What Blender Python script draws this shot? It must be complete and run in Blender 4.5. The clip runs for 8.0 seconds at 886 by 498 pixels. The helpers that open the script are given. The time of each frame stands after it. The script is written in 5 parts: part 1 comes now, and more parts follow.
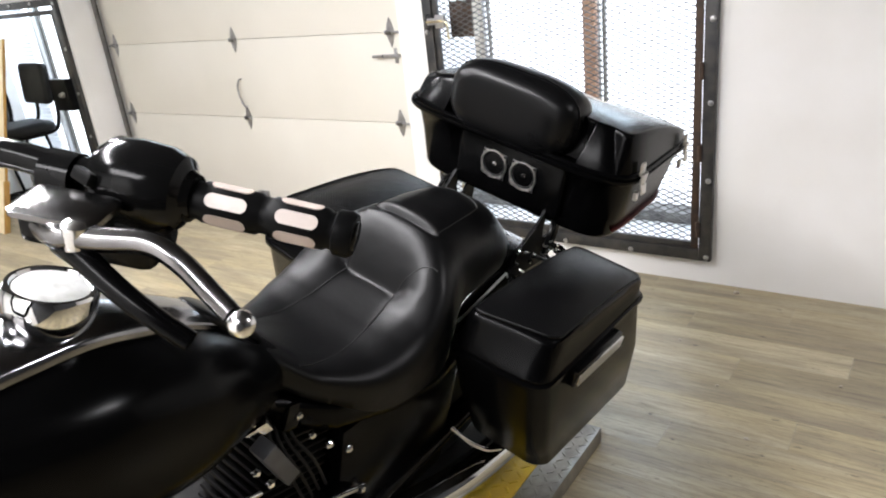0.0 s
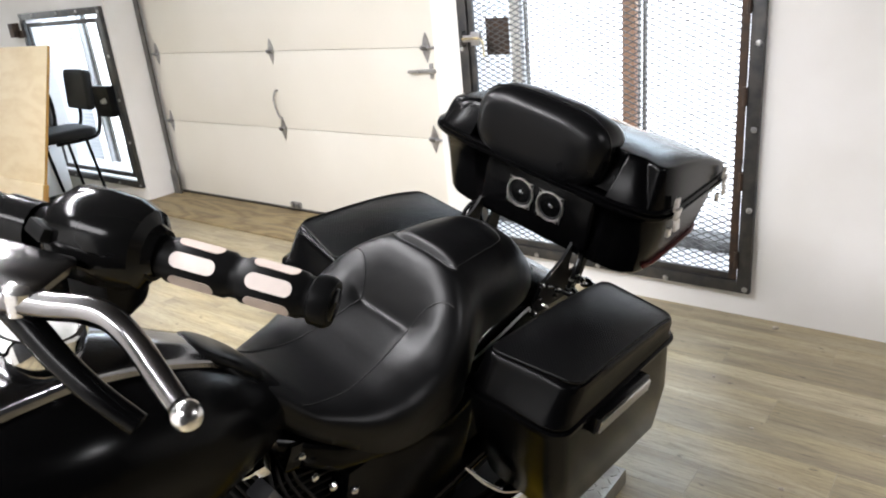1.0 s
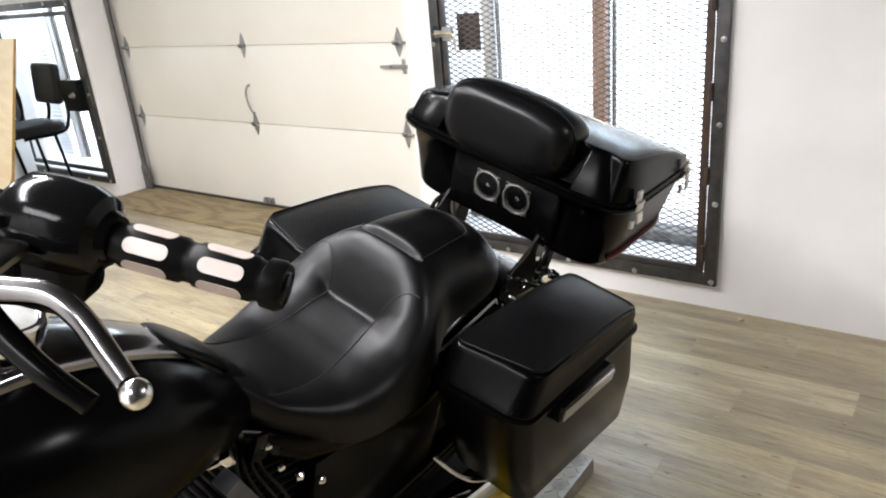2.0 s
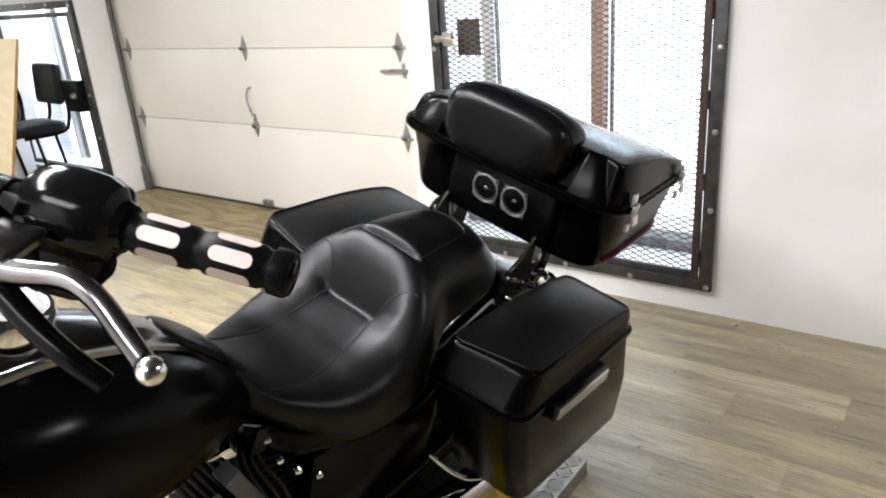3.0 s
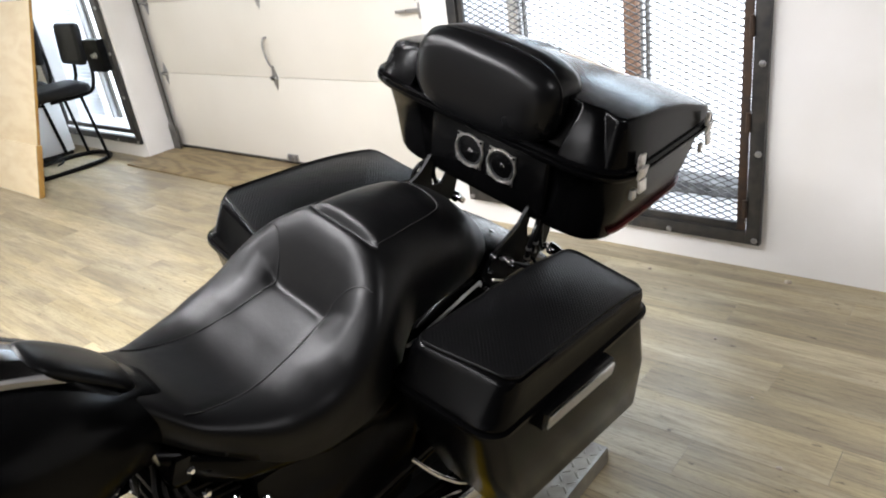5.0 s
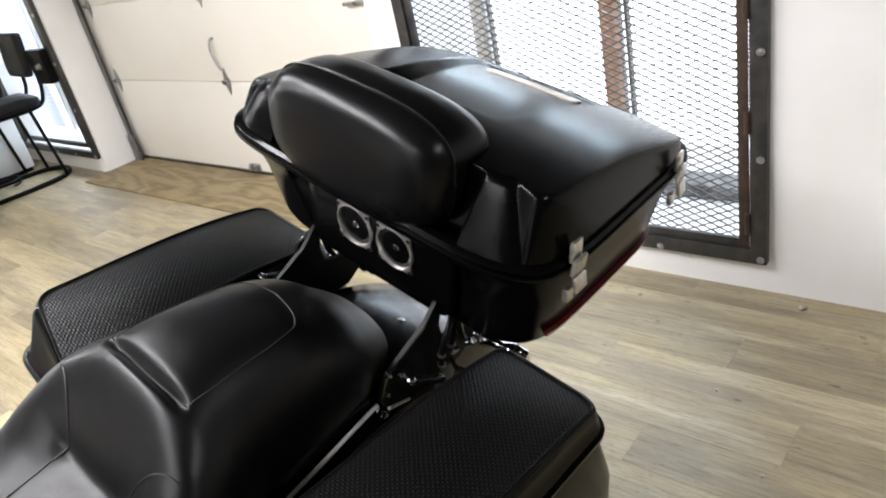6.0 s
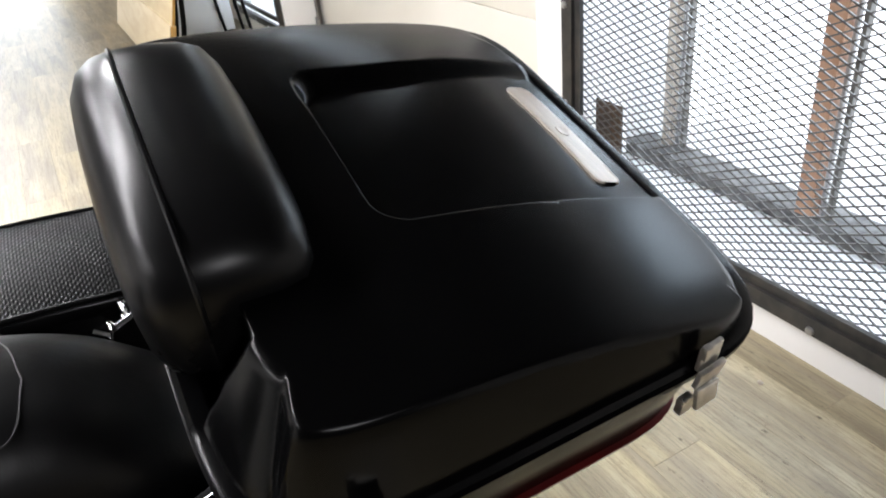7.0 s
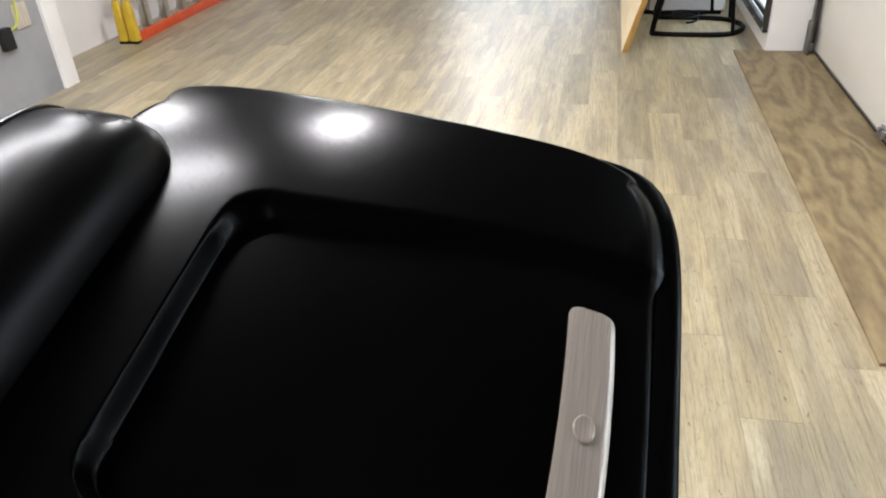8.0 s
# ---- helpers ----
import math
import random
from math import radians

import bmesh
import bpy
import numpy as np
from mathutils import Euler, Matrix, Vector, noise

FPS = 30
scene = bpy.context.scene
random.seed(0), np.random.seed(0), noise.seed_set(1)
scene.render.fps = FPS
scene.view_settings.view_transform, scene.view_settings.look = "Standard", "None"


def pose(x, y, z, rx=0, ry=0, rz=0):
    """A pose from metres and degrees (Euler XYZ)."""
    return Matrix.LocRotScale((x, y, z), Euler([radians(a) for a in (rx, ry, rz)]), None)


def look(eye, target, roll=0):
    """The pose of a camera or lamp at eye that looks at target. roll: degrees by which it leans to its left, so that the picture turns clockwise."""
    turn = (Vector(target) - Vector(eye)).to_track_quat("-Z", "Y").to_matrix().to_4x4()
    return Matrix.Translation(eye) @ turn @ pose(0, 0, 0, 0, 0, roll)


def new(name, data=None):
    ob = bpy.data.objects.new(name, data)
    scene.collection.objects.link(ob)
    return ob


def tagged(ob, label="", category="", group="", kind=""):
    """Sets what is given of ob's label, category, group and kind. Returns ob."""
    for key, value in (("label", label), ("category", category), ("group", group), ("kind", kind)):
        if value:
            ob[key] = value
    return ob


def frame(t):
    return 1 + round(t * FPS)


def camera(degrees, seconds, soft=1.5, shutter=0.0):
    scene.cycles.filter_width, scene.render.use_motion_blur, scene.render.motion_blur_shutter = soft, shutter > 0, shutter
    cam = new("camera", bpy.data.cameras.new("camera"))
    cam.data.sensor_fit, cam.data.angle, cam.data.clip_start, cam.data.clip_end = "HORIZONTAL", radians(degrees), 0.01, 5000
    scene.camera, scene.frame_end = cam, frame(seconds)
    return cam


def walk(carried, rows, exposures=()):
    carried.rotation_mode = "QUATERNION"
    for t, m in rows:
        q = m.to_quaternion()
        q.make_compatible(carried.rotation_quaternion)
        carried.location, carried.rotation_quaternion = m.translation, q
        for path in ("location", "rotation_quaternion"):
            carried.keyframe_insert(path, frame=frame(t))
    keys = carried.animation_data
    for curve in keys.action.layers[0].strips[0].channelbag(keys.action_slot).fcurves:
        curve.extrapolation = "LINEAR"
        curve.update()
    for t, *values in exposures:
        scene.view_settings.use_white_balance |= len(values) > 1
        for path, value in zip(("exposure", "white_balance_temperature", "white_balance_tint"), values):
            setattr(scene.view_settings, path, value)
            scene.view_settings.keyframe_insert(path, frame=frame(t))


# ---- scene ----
cam = camera(62.8, 8.0, 2.0)
PATH = [
    (0, (0.769, -2.923, 1.426), (-0.335, -1.414, 0.681), -6.5),
    (0.3, (0.756, -2.874, 1.437), (-0.426, -1.428, 0.742), -5.5),
    (0.5, (0.747, -2.845, 1.439), (-0.443, -1.407, 0.745), -5.7),
    (1, (0.753, -2.834, 1.442), (-0.43, -1.38, 0.736), -5.6),
    (1.5, (0.765, -2.842, 1.44), (-0.41, -1.379, 0.739), -5.7),
    (2, (0.781, -2.836, 1.437), (-0.35, -1.347, 0.716), -5.1),
    (3.5, (0.799, -2.876, 1.436), (-0.331, -1.375, 0.734), -4.2),
    (4, (0.801, -2.881, 1.433), (-0.312, -1.368, 0.718), -6.8),
    (4.2, (0.801, -2.845, 1.416), (-0.275, -1.369, 0.63), -7.2),
    (5.3, (0.758, -2.39, 1.394), (-0.504, -1.088, 0.55), -8.8),
    (5.5, (0.705, -2.279, 1.389), (-0.515, -0.957, 0.515), -9.1),
    (5.7, (0.676, -2.181, 1.39), (-0.498, -0.83, 0.498), -11.4),
    (6, (0.665, -2.048, 1.385), (-0.588, -0.776, 0.484), -12.7),
    (6.2, (0.666, -1.911, 1.381), (-0.721, -0.746, 0.534), -11.1),
    (6.5, (0.67, -1.716, 1.397), (-0.778, -0.704, 0.459), -9.8),
    (6.8, (0.628, -1.567, 1.363), (-0.902, -0.732, 0.382), -9.0),
    (7, (0.548, -1.435, 1.348), (-0.989, -0.679, 0.316), -6.7),
    (7.3, (0.453, -1.265, 1.375), (-1.084, -0.599, 0.283), -8.2),
    (7.5, (0.408, -1.17, 1.38), (-1.211, -0.682, 0.312), -8.2),
    (7.7, (0.348, -1.069, 1.369), (-1.383, -0.89, 0.383), -6.5),
    (7.9, (0.295, -0.982, 1.375), (-1.401, -1.193, 0.337), -3.7),
    (8, (0.269, -0.95, 1.373), (-1.397, -1.345, 0.339), -3.5),
]
walk(cam, [(t, look(eye, target, roll)) for t, eye, target, roll in PATH],
     exposures=[(0.0, 0.89), (3.8, 0.91), (7.2, 1.0), (8.0, 0.93)])

# ---- world and large lights ----
world = bpy.data.worlds.new("world")
scene.world = world
world.use_nodes = True
wn = world.node_tree
sky = wn.nodes.new("ShaderNodeTexSky")
sky.sky_type = "NISHITA"
sky.sun_disc = False
sky.sun_elevation, sky.sun_rotation = radians(40), radians(20)
wn.nodes["Background"].inputs["Strength"].default_value = 0.12
wn.links.new(sky.outputs["Color"], wn.nodes["Background"].inputs["Color"])


def area_lamp(name, place, target, sx, sy, watts, colour, turn=0):
    data = bpy.data.lights.new(name, "AREA")
    data.shape, data.size, data.size_y = "RECTANGLE", sx, sy
    data.energy, data.color = watts, colour
    ob = new(name, data)
    ob.matrix_world = look(place, target, turn)
    return ob


DAY = (0.93, 0.97, 1.0)
TUBE = (1.0, 0.988, 1.02)
area_lamp("daylight_far", (-13.7, -2.4, 1.6), (-10, -2.4, 1.6), 2.6, 2.6, 50, DAY)
# x, y, length, width, watts, turn
CEILING_LAMPS = [(-0.80, -2.56, 1.75, 0.15, 66, -60), (-2.0, -1.57, 0.45, 0.2, 20, 0), (-1.95, -2.5, 0.35, 0.25, 14, 0), (0.3, -3.85, 1.1, 0.45, 24, 0), (2.6, -1.2, 0.28, 0.6, 26, 0), (-4.1, -2.3, 0.28, 0.6, 24, 0), (-8.6, -2.4, 0.28, 0.6, 50, 0)]
for lx, ly, sx, sy, watts, turn in CEILING_LAMPS:
    area_lamp("tube_lamp", (lx, ly, 2.40), (lx, ly, 0), sx, sy, watts * 0.95, TUBE, turn)


# ---- materials ----
def mat(name, base, rough=0.5, metal=0.0, second=None, scale=8.0, mix=(0.35, 0.65), bump=0.0, bump_scale=200.0,
        rough_var=0.08, coat=0.0, stretch=(1, 1, 1), spec=0.5, fine=None):
    m = bpy.data.materials.new(name)
    m.use_nodes = True
    nt = m.node_tree
    b = nt.nodes["Principled BSDF"]
    b.inputs["Base Color"].default_value = (*base, 1)
    b.inputs["Metallic"].default_value = metal
    b.inputs["Roughness"].default_value = rough
    b.inputs["Coat Weight"].default_value = coat
    b.inputs["Specular IOR Level"].default_value = spec
    tc = nt.nodes.new("ShaderNodeTexCoord")
    mp = nt.nodes.new("ShaderNodeMapping")
    mp.inputs["Scale"].default_value = stretch
    nt.links.new(tc.outputs["Object"], mp.inputs["Vector"])
    n1 = nt.nodes.new("ShaderNodeTexNoise")
    n1.inputs["Scale"].default_value, n1.inputs["Detail"].default_value = scale, 6
    nt.links.new(mp.outputs["Vector"], n1.inputs["Vector"])
    ramp = nt.nodes.new("ShaderNodeMapRange")
    ramp.inputs[1].default_value, ramp.inputs[2].default_value = mix
    nt.links.new(n1.outputs["Fac"], ramp.inputs[0])
    if second:
        mx = nt.nodes.new("ShaderNodeMix")
        mx.data_type = "RGBA"
        mx.inputs[6].default_value, mx.inputs[7].default_value = (*base, 1), (*second, 1)
        nt.links.new(ramp.outputs[0], mx.inputs[0])
        nt.links.new(mx.outputs[2], b.inputs["Base Color"])
    rr = nt.nodes.new("ShaderNodeMapRange")
    rr.inputs[3].default_value, rr.inputs[4].default_value = max(0.02, rough - rough_var), min(1, rough + rough_var)
    nt.links.new(n1.outputs["Fac"], rr.inputs[0])
    nt.links.new(rr.outputs[0], b.inputs["Roughness"])
    if bump:
        n2 = nt.nodes.new("ShaderNodeTexNoise")
        n2.inputs["Scale"].default_value, n2.inputs["Detail"].default_value = bump_scale, 3
        nt.links.new(mp.outputs["Vector"], n2.inputs["Vector"])
        bp = nt.nodes.new("ShaderNodeBump")
        bp.inputs["Strength"].default_value, bp.inputs["Distance"].default_value = bump, 0.002
        nt.links.new(n2.outputs["Fac"], bp.inputs["Height"])
        nt.links.new(bp.outputs["Normal"], b.inputs["Normal"])
    return m


def leather_material():
    m = mat("black_leather", (0.0012, 0.0012, 0.0013), 0.385, 0, (0.0018, 0.0018, 0.002), 6, rough_var=0.04, spec=0.21)
    nt = m.node_tree
    tc = nt.nodes["Texture Coordinate"]
    v = nt.nodes.new("ShaderNodeTexVoronoi")
    v.inputs["Scale"].default_value = 420
    nt.links.new(tc.outputs["Object"], v.inputs["Vector"])
    w = nt.nodes.new("ShaderNodeTexNoise")
    w.inputs["Scale"].default_value = 30
    nt.links.new(tc.outputs["Object"], w.inputs["Vector"])
    b1 = nt.nodes.new("ShaderNodeBump")
    b1.inputs["Strength"].default_value, b1.inputs["Distance"].default_value = 0.10, 0.0008
    nt.links.new(v.outputs["Distance"], b1.inputs["Height"])
    b2 = nt.nodes.new("ShaderNodeBump")
    b2.inputs["Strength"].default_value, b2.inputs["Distance"].default_value = 0.12, 0.006
    nt.links.new(w.outputs["Fac"], b2.inputs["Height"])
    nt.links.new(b1.outputs["Normal"], b2.inputs["Normal"])
    nt.links.new(b2.outputs["Normal"], nt.nodes["Principled BSDF"].inputs["Normal"])
    return m


def carbon_material():
    """Woven vinyl: rows of small ribs that alternate, 6 mm apart."""
    m = bpy.data.materials.new("carbon_weave")
    m.use_nodes = True
    nt = m.node_tree
    b = nt.nodes["Principled BSDF"]
    b.inputs["Roughness"].default_value = 0.34
    b.inputs["Specular IOR Level"].default_value = 0.11
    tc = nt.nodes.new("ShaderNodeTexCoord")
    sep = nt.nodes.new("ShaderNodeSeparateXYZ")
    nt.links.new(tc.outputs["Object"], sep.inputs[0])

    def op(kind, a, c):
        n = nt.nodes.new("ShaderNodeMath")
        n.operation = kind
        for i, x in enumerate((a, c)):
            if x is None:
                continue
            if isinstance(x, (int, float)):
                n.inputs[i].default_value = x
            else:
                nt.links.new(x, n.inputs[i])
        return n.outputs[0]

    u = op("MULTIPLY", sep.outputs[0], 2 * math.pi / 0.0088)
    v = op("MULTIPLY", sep.outputs[1], 2 * math.pi / 0.0088)
    a = op("SINE", op("ADD", u, v), None)
    c = op("SINE", op("SUBTRACT", u, v), None)
    h = op("ADD", op("MULTIPLY", a, 0.42), op("MULTIPLY", op("MULTIPLY", a, c), 0.72))
    bp = nt.nodes.new("ShaderNodeBump")
    bp.inputs["Strength"].default_value, bp.inputs["Distance"].default_value = 0.28, 0.002
    nt.links.new(h, bp.inputs["Height"])
    nt.links.new(bp.outputs["Normal"], b.inputs["Normal"])
    mr = nt.nodes.new("ShaderNodeMapRange")
    mr.inputs[1].default_value, mr.inputs[2].default_value = 0.0, 0.7
    nt.links.new(h, mr.inputs[0])
    mx = nt.nodes.new("ShaderNodeMix")
    mx.data_type = "RGBA"
    mx.inputs[6].default_value, mx.inputs[7].default_value = (0.0008, 0.0008, 0.0009, 1), (0.011, 0.011, 0.0115, 1)
    nt.links.new(mr.outputs[0], mx.inputs[0])
    nt.links.new(mx.outputs[2], b.inputs["Base Color"])
    return m


def plank_material():
    """Printed vinyl planks: tan, grey and straw strips with long grain, shifted from piece to piece."""
    m = bpy.data.materials.new("vinyl_plank")
    m.use_nodes = True
    nt = m.node_tree
    b = nt.nodes["Principled BSDF"]
    L = nt.links.new
    geo = nt.nodes.new("ShaderNodeNewGeometry")
    info = nt.nodes.new("ShaderNodeObjectInfo")
    add = nt.nodes.new("ShaderNodeMath")
    add.operation = "ADD"
    L(geo.outputs["Random Per Island"], add.inputs[0])
    L(info.outputs["Random"], add.inputs[1])
    fr = nt.nodes.new("ShaderNodeMath")
    fr.operation = "FRACT"
    L(add.outputs[0], fr.inputs[0])
    off = nt.nodes.new("ShaderNodeMath")
    off.operation = "MULTIPLY"
    off.inputs[1].default_value = 37.0
    L(fr.outputs[0], off.inputs[0])
    comb = nt.nodes.new("ShaderNodeCombineXYZ")
    L(off.outputs[0], comb.inputs[2])
    vadd = nt.nodes.new("ShaderNodeVectorMath")
    L(geo.outputs["Position"], vadd.inputs[0])
    L(comb.outputs[0], vadd.inputs[1])

    def noise_at(sx, sy, scale, detail=5, rough=0.55):
        mp = nt.nodes.new("ShaderNodeMapping")
        mp.inputs["Scale"].default_value = (sx, sy, 1)
        L(vadd.outputs[0], mp.inputs["Vector"])
        n = nt.nodes.new("ShaderNodeTexNoise")
        n.inputs["Scale"].default_value, n.inputs["Detail"].default_value = scale, detail
        n.inputs["Roughness"].default_value = rough
        L(mp.outputs[0], n.inputs["Vector"])
        return n.outputs["Fac"]

    def remap(x, lo, hi):
        r = nt.nodes.new("ShaderNodeMapRange")
        r.inputs[1].default_value, r.inputs[2].default_value = lo, hi
        L(x, r.inputs[0])
        return r.outputs[0]

    def blend(f, a, c):
        mx = nt.nodes.new("ShaderNodeMix")
        mx.data_type = "RGBA"
        L(f, mx.inputs[0])
        for i, x in ((6, a), (7, c)):
            if isinstance(x, tuple):
                mx.inputs[i].default_value = (*x, 1)
            else:
                L(x, mx.inputs[i])
        return mx.outputs[2]

    broad = noise_at(0.9, 8.0, 1.4, 5)
    patch = noise_at(1.3, 8.0, 1.3, 4)
    grain = noise_at(2.5, 55.0, 2.4, 8, 0.65)
    fine = noise_at(16.0, 120.0, 2.0, 6, 0.7)
    spots = noise_at(9.0, 22.0, 2.6, 5, 0.65)
    col = blend(remap(broad, 0.40, 0.62), (0.455, 0.374, 0.220), (0.30, 0.252, 0.171))
    col = blend(remap(patch, 0.48, 0.68), col, (0.50, 0.43, 0.285))
    col = blend(remap(grain, 0.47, 0.82), col, (0.155, 0.122, 0.074))
    col = blend(remap(fine, 0.50, 0.88), col, (0.15, 0.12, 0.075))
    col = blend(remap(spots, 0.63, 0.74), col, (0.10, 0.08, 0.052))
    tone = nt.nodes.new("ShaderNodeHueSaturation")
    vmap = nt.nodes.new("ShaderNodeMapRange")
    vmap.inputs[3].default_value, vmap.inputs[4].default_value = 0.77, 1.05
    L(fr.outputs[0], vmap.inputs[0])
    L(vmap.outputs[0], tone.inputs["Value"])
    tone.inputs["Saturation"].default_value = 0.98
    L(col, tone.inputs["Color"])
    L(tone.outputs[0], b.inputs["Base Color"])
    rmap = nt.nodes.new("ShaderNodeMapRange")
    rmap.inputs[3].default_value, rmap.inputs[4].default_value = 0.30, 0.46
    L(grain, rmap.inputs[0])
    L(rmap.outputs[0], b.inputs["Roughness"])
    bp = nt.nodes.new("ShaderNodeBump")
    bp.inputs["Strength"].default_value, bp.inputs["Distance"].default_value = 0.10, 0.001
    L(grain, bp.inputs["Height"])
    L(bp.outputs["Normal"], b.inputs["Normal"])
    return m


def plywood_material(name, pale, dark, wave_scale, contrast=(0.35, 0.75), axis=(1, 1, 1), figure=0.22):
    """Rotary-cut ply: long wavy figure and fine grain."""
    m = bpy.data.materials.new(name)
    m.use_nodes = True
    nt = m.node_tree
    b = nt.nodes["Principled BSDF"]
    b.inputs["Roughness"].default_value = 0.55
    L = nt.links.new
    tc = nt.nodes.new("ShaderNodeTexCoord")
    mp = nt.nodes.new("ShaderNodeMapping")
    mp.inputs["Scale"].default_value = axis
    L(tc.outputs["Object"], mp.inputs["Vector"])
    nz = nt.nodes.new("ShaderNodeTexNoise")
    nz.inputs["Scale"].default_value, nz.inputs["Detail"].default_value = wave_scale, 2
    nz.inputs["Distortion"].default_value = 0.6
    L(mp.outputs[0], nz.inputs["Vector"])
    mul = nt.nodes.new("ShaderNodeMath")
    mul.operation = "MULTIPLY"
    mul.inputs[1].default_value = 52
    L(nz.outputs["Fac"], mul.inputs[0])
    sn = nt.nodes.new("ShaderNodeMath")
    sn.operation = "SINE"
    L(mul.outputs[0], sn.inputs[0])
    fine = nt.nodes.new("ShaderNodeTexNoise")
    fine.inputs["Scale"].default_value, fine.inputs["Detail"].default_value = wave_scale * 14, 6
    L(mp.outputs[0], fine.inputs["Vector"])
    ad = nt.nodes.new("ShaderNodeMath")
    ad.operation = "MULTIPLY_ADD"
    ad.inputs[1].default_value = figure
    L(sn.outputs[0], ad.inputs[0])
    L(fine.outputs["Fac"], ad.inputs[2])
    mr = nt.nodes.new("ShaderNodeMapRange")
    mr.inputs[1].default_value, mr.inputs[2].default_value = contrast
    L(ad.outputs[0], mr.inputs[0])
    mx = nt.nodes.new("ShaderNodeMix")
    mx.data_type = "RGBA"
    mx.inputs[6].default_value, mx.inputs[7].default_value = (*pale, 1), (*dark, 1)
    L(mr.outputs[0], mx.inputs[0])
    L(mx.outputs[2], b.inputs["Base Color"])
    return m


WALL = mat("wall_paint", (0.83, 0.82, 0.81), 0.55, 0, (0.76, 0.745, 0.72), 1.9, bump=0.12, bump_scale=110)
DOOR_PAINT = mat("door_paint", (0.765, 0.74, 0.675), 0.48, 0, (0.715, 0.69, 0.62), 1.2, bump=0.04, bump_scale=90)
# unseen ceiling and upper wall, kept this dark so black parts reflect little
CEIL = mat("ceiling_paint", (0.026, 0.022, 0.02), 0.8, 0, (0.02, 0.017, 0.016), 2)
BAY = mat("bay_paint", (0.78, 0.79, 0.8), 0.6, 0, (0.6, 0.61, 0.62), 5)
# dark grey for the unseen walls, chosen so the motorcycle mirrors less
UNSEEN_DARK = mat("unseen_wall_dark", (0.06, 0.062, 0.066), 0.6, 0, (0.045, 0.047, 0.051), 3)
PALE_GREY = mat("pale_grey_paint", (0.30, 0.305, 0.315), 0.55, 0, (0.24, 0.245, 0.255), 3)
STEEL = mat("black_steel", (0.045, 0.047, 0.05), 0.45, 0.7, (0.085, 0.08, 0.075), 14, bump=0.15, bump_scale=120)
MESH_STEEL = mat("mesh_steel", (0.13, 0.13, 0.132), 0.5, 0.4, (0.08, 0.077, 0.074), 20)
RUST = mat("rusty_angle", (0.075, 0.045, 0.028), 0.65, 0.35, (0.04, 0.03, 0.025), 22, bump=0.3, bump_scale=160)
GALV = mat("galvanised", (0.5, 0.5, 0.5), 0.38, 0.9, (0.34, 0.34, 0.35), 30)
BRASS = mat("brass_latch", (0.55, 0.47, 0.27), 0.35, 0.9, (0.35, 0.32, 0.26), 40)
TRACK = mat("door_track", (0.17, 0.165, 0.155), 0.5, 0.4, (0.09, 0.085, 0.078), 12)
RUBBER = mat("black_rubber", (0.009, 0.009, 0.009), 0.7, 0, (0.015, 0.015, 0.014), 30, bump=0.2, spec=0.25)
WOOD_POST = mat("brown_post", (0.42, 0.24, 0.15), 0.6, 0, (0.33, 0.18, 0.11), 5, stretch=(8, 8, 1), bump=0.2)
SILL = mat("grey_sill", (0.05, 0.05, 0.052), 0.7, 0, (0.16, 0.16, 0.16), 16, bump=0.3)
PLANK = plank_material()
CORE = mat("plank_core", (0.15, 0.115, 0.07), 0.7, 0, (0.11, 0.085, 0.055), 12)
PLY_FLOOR = plywood_material("ply_floor", (0.30, 0.23, 0.12), (0.145, 0.10, 0.05), 0.9, (0.2, 0.95), (1.0, 3.2, 1), 0.26)
PLY_PALE = plywood_material("ply_pale", (0.82, 0.69, 0.46), (0.72, 0.57, 0.34), 1.4, (0.3, 1.1), (0.5, 1, 1.6))
PLY_EDGE = mat("ply_edge", (0.42, 0.24, 0.055), 0.6, 0, (0.30, 0.16, 0.04), 30, stretch=(1, 1, 0.2))
SATIN = mat("satin_black", (0.0010, 0.0010, 0.0011), 0.215, 0, (0.0016, 0.0016, 0.0017), 5, bump=0.006, bump_scale=600, rough_var=0.03, spec=0.09)
GLOSS = mat("gloss_black", (0.0025, 0.0025, 0.0026), 0.12, 0, (0.004, 0.004, 0.004), 6, rough_var=0.04, spec=0.13)
BLACK_METAL = mat("black_metal", (0.003, 0.003, 0.0032), 0.4, 0.0, (0.005, 0.005, 0.005), 12, spec=0.08)
LEATHER = leather_material()
PAD = mat("black_vinyl", (0.003, 0.003, 0.0032), 0.29, 0, (0.003, 0.003, 0.0032), 7, bump=0.05, bump_scale=500, spec=0.14)
LEVER_METAL = mat("worn_lever_alloy", (0.24, 0.235, 0.235), 0.2, 1.0, (0.16, 0.155, 0.155), 25)
FENDER = mat("fender_black", (0.0016, 0.0016, 0.0018), 0.24, 0, (0.0024, 0.0024, 0.0026), 5, rough_var=0.03, spec=0.6)
COIL = mat("coil_grey", (0.085, 0.087, 0.095), 0.5, 0, (0.06, 0.062, 0.068), 20)
POLISHED = mat("polished_aluminium", (0.82, 0.81, 0.80), 0.2, 1.0, (0.7, 0.69, 0.68), 25)
DARK_CHROME = mat("dark_chrome", (0.30, 0.30, 0.31), 0.14, 1.0, (0.22, 0.22, 0.23), 18)
TRIM = mat("trim_metal", (0.56, 0.49, 0.415), 0.33, 0.45, (0.44, 0.385, 0.33), 20, stretch=(1, 30, 1))
RAIL = mat("satin_rail", (0.72, 0.71, 0.69), 0.45, 0.3, (0.6, 0.59, 0.57), 20)
PIPING = mat("black_thread", (0.004, 0.004, 0.004), 0.6)
CARBON = carbon_material()
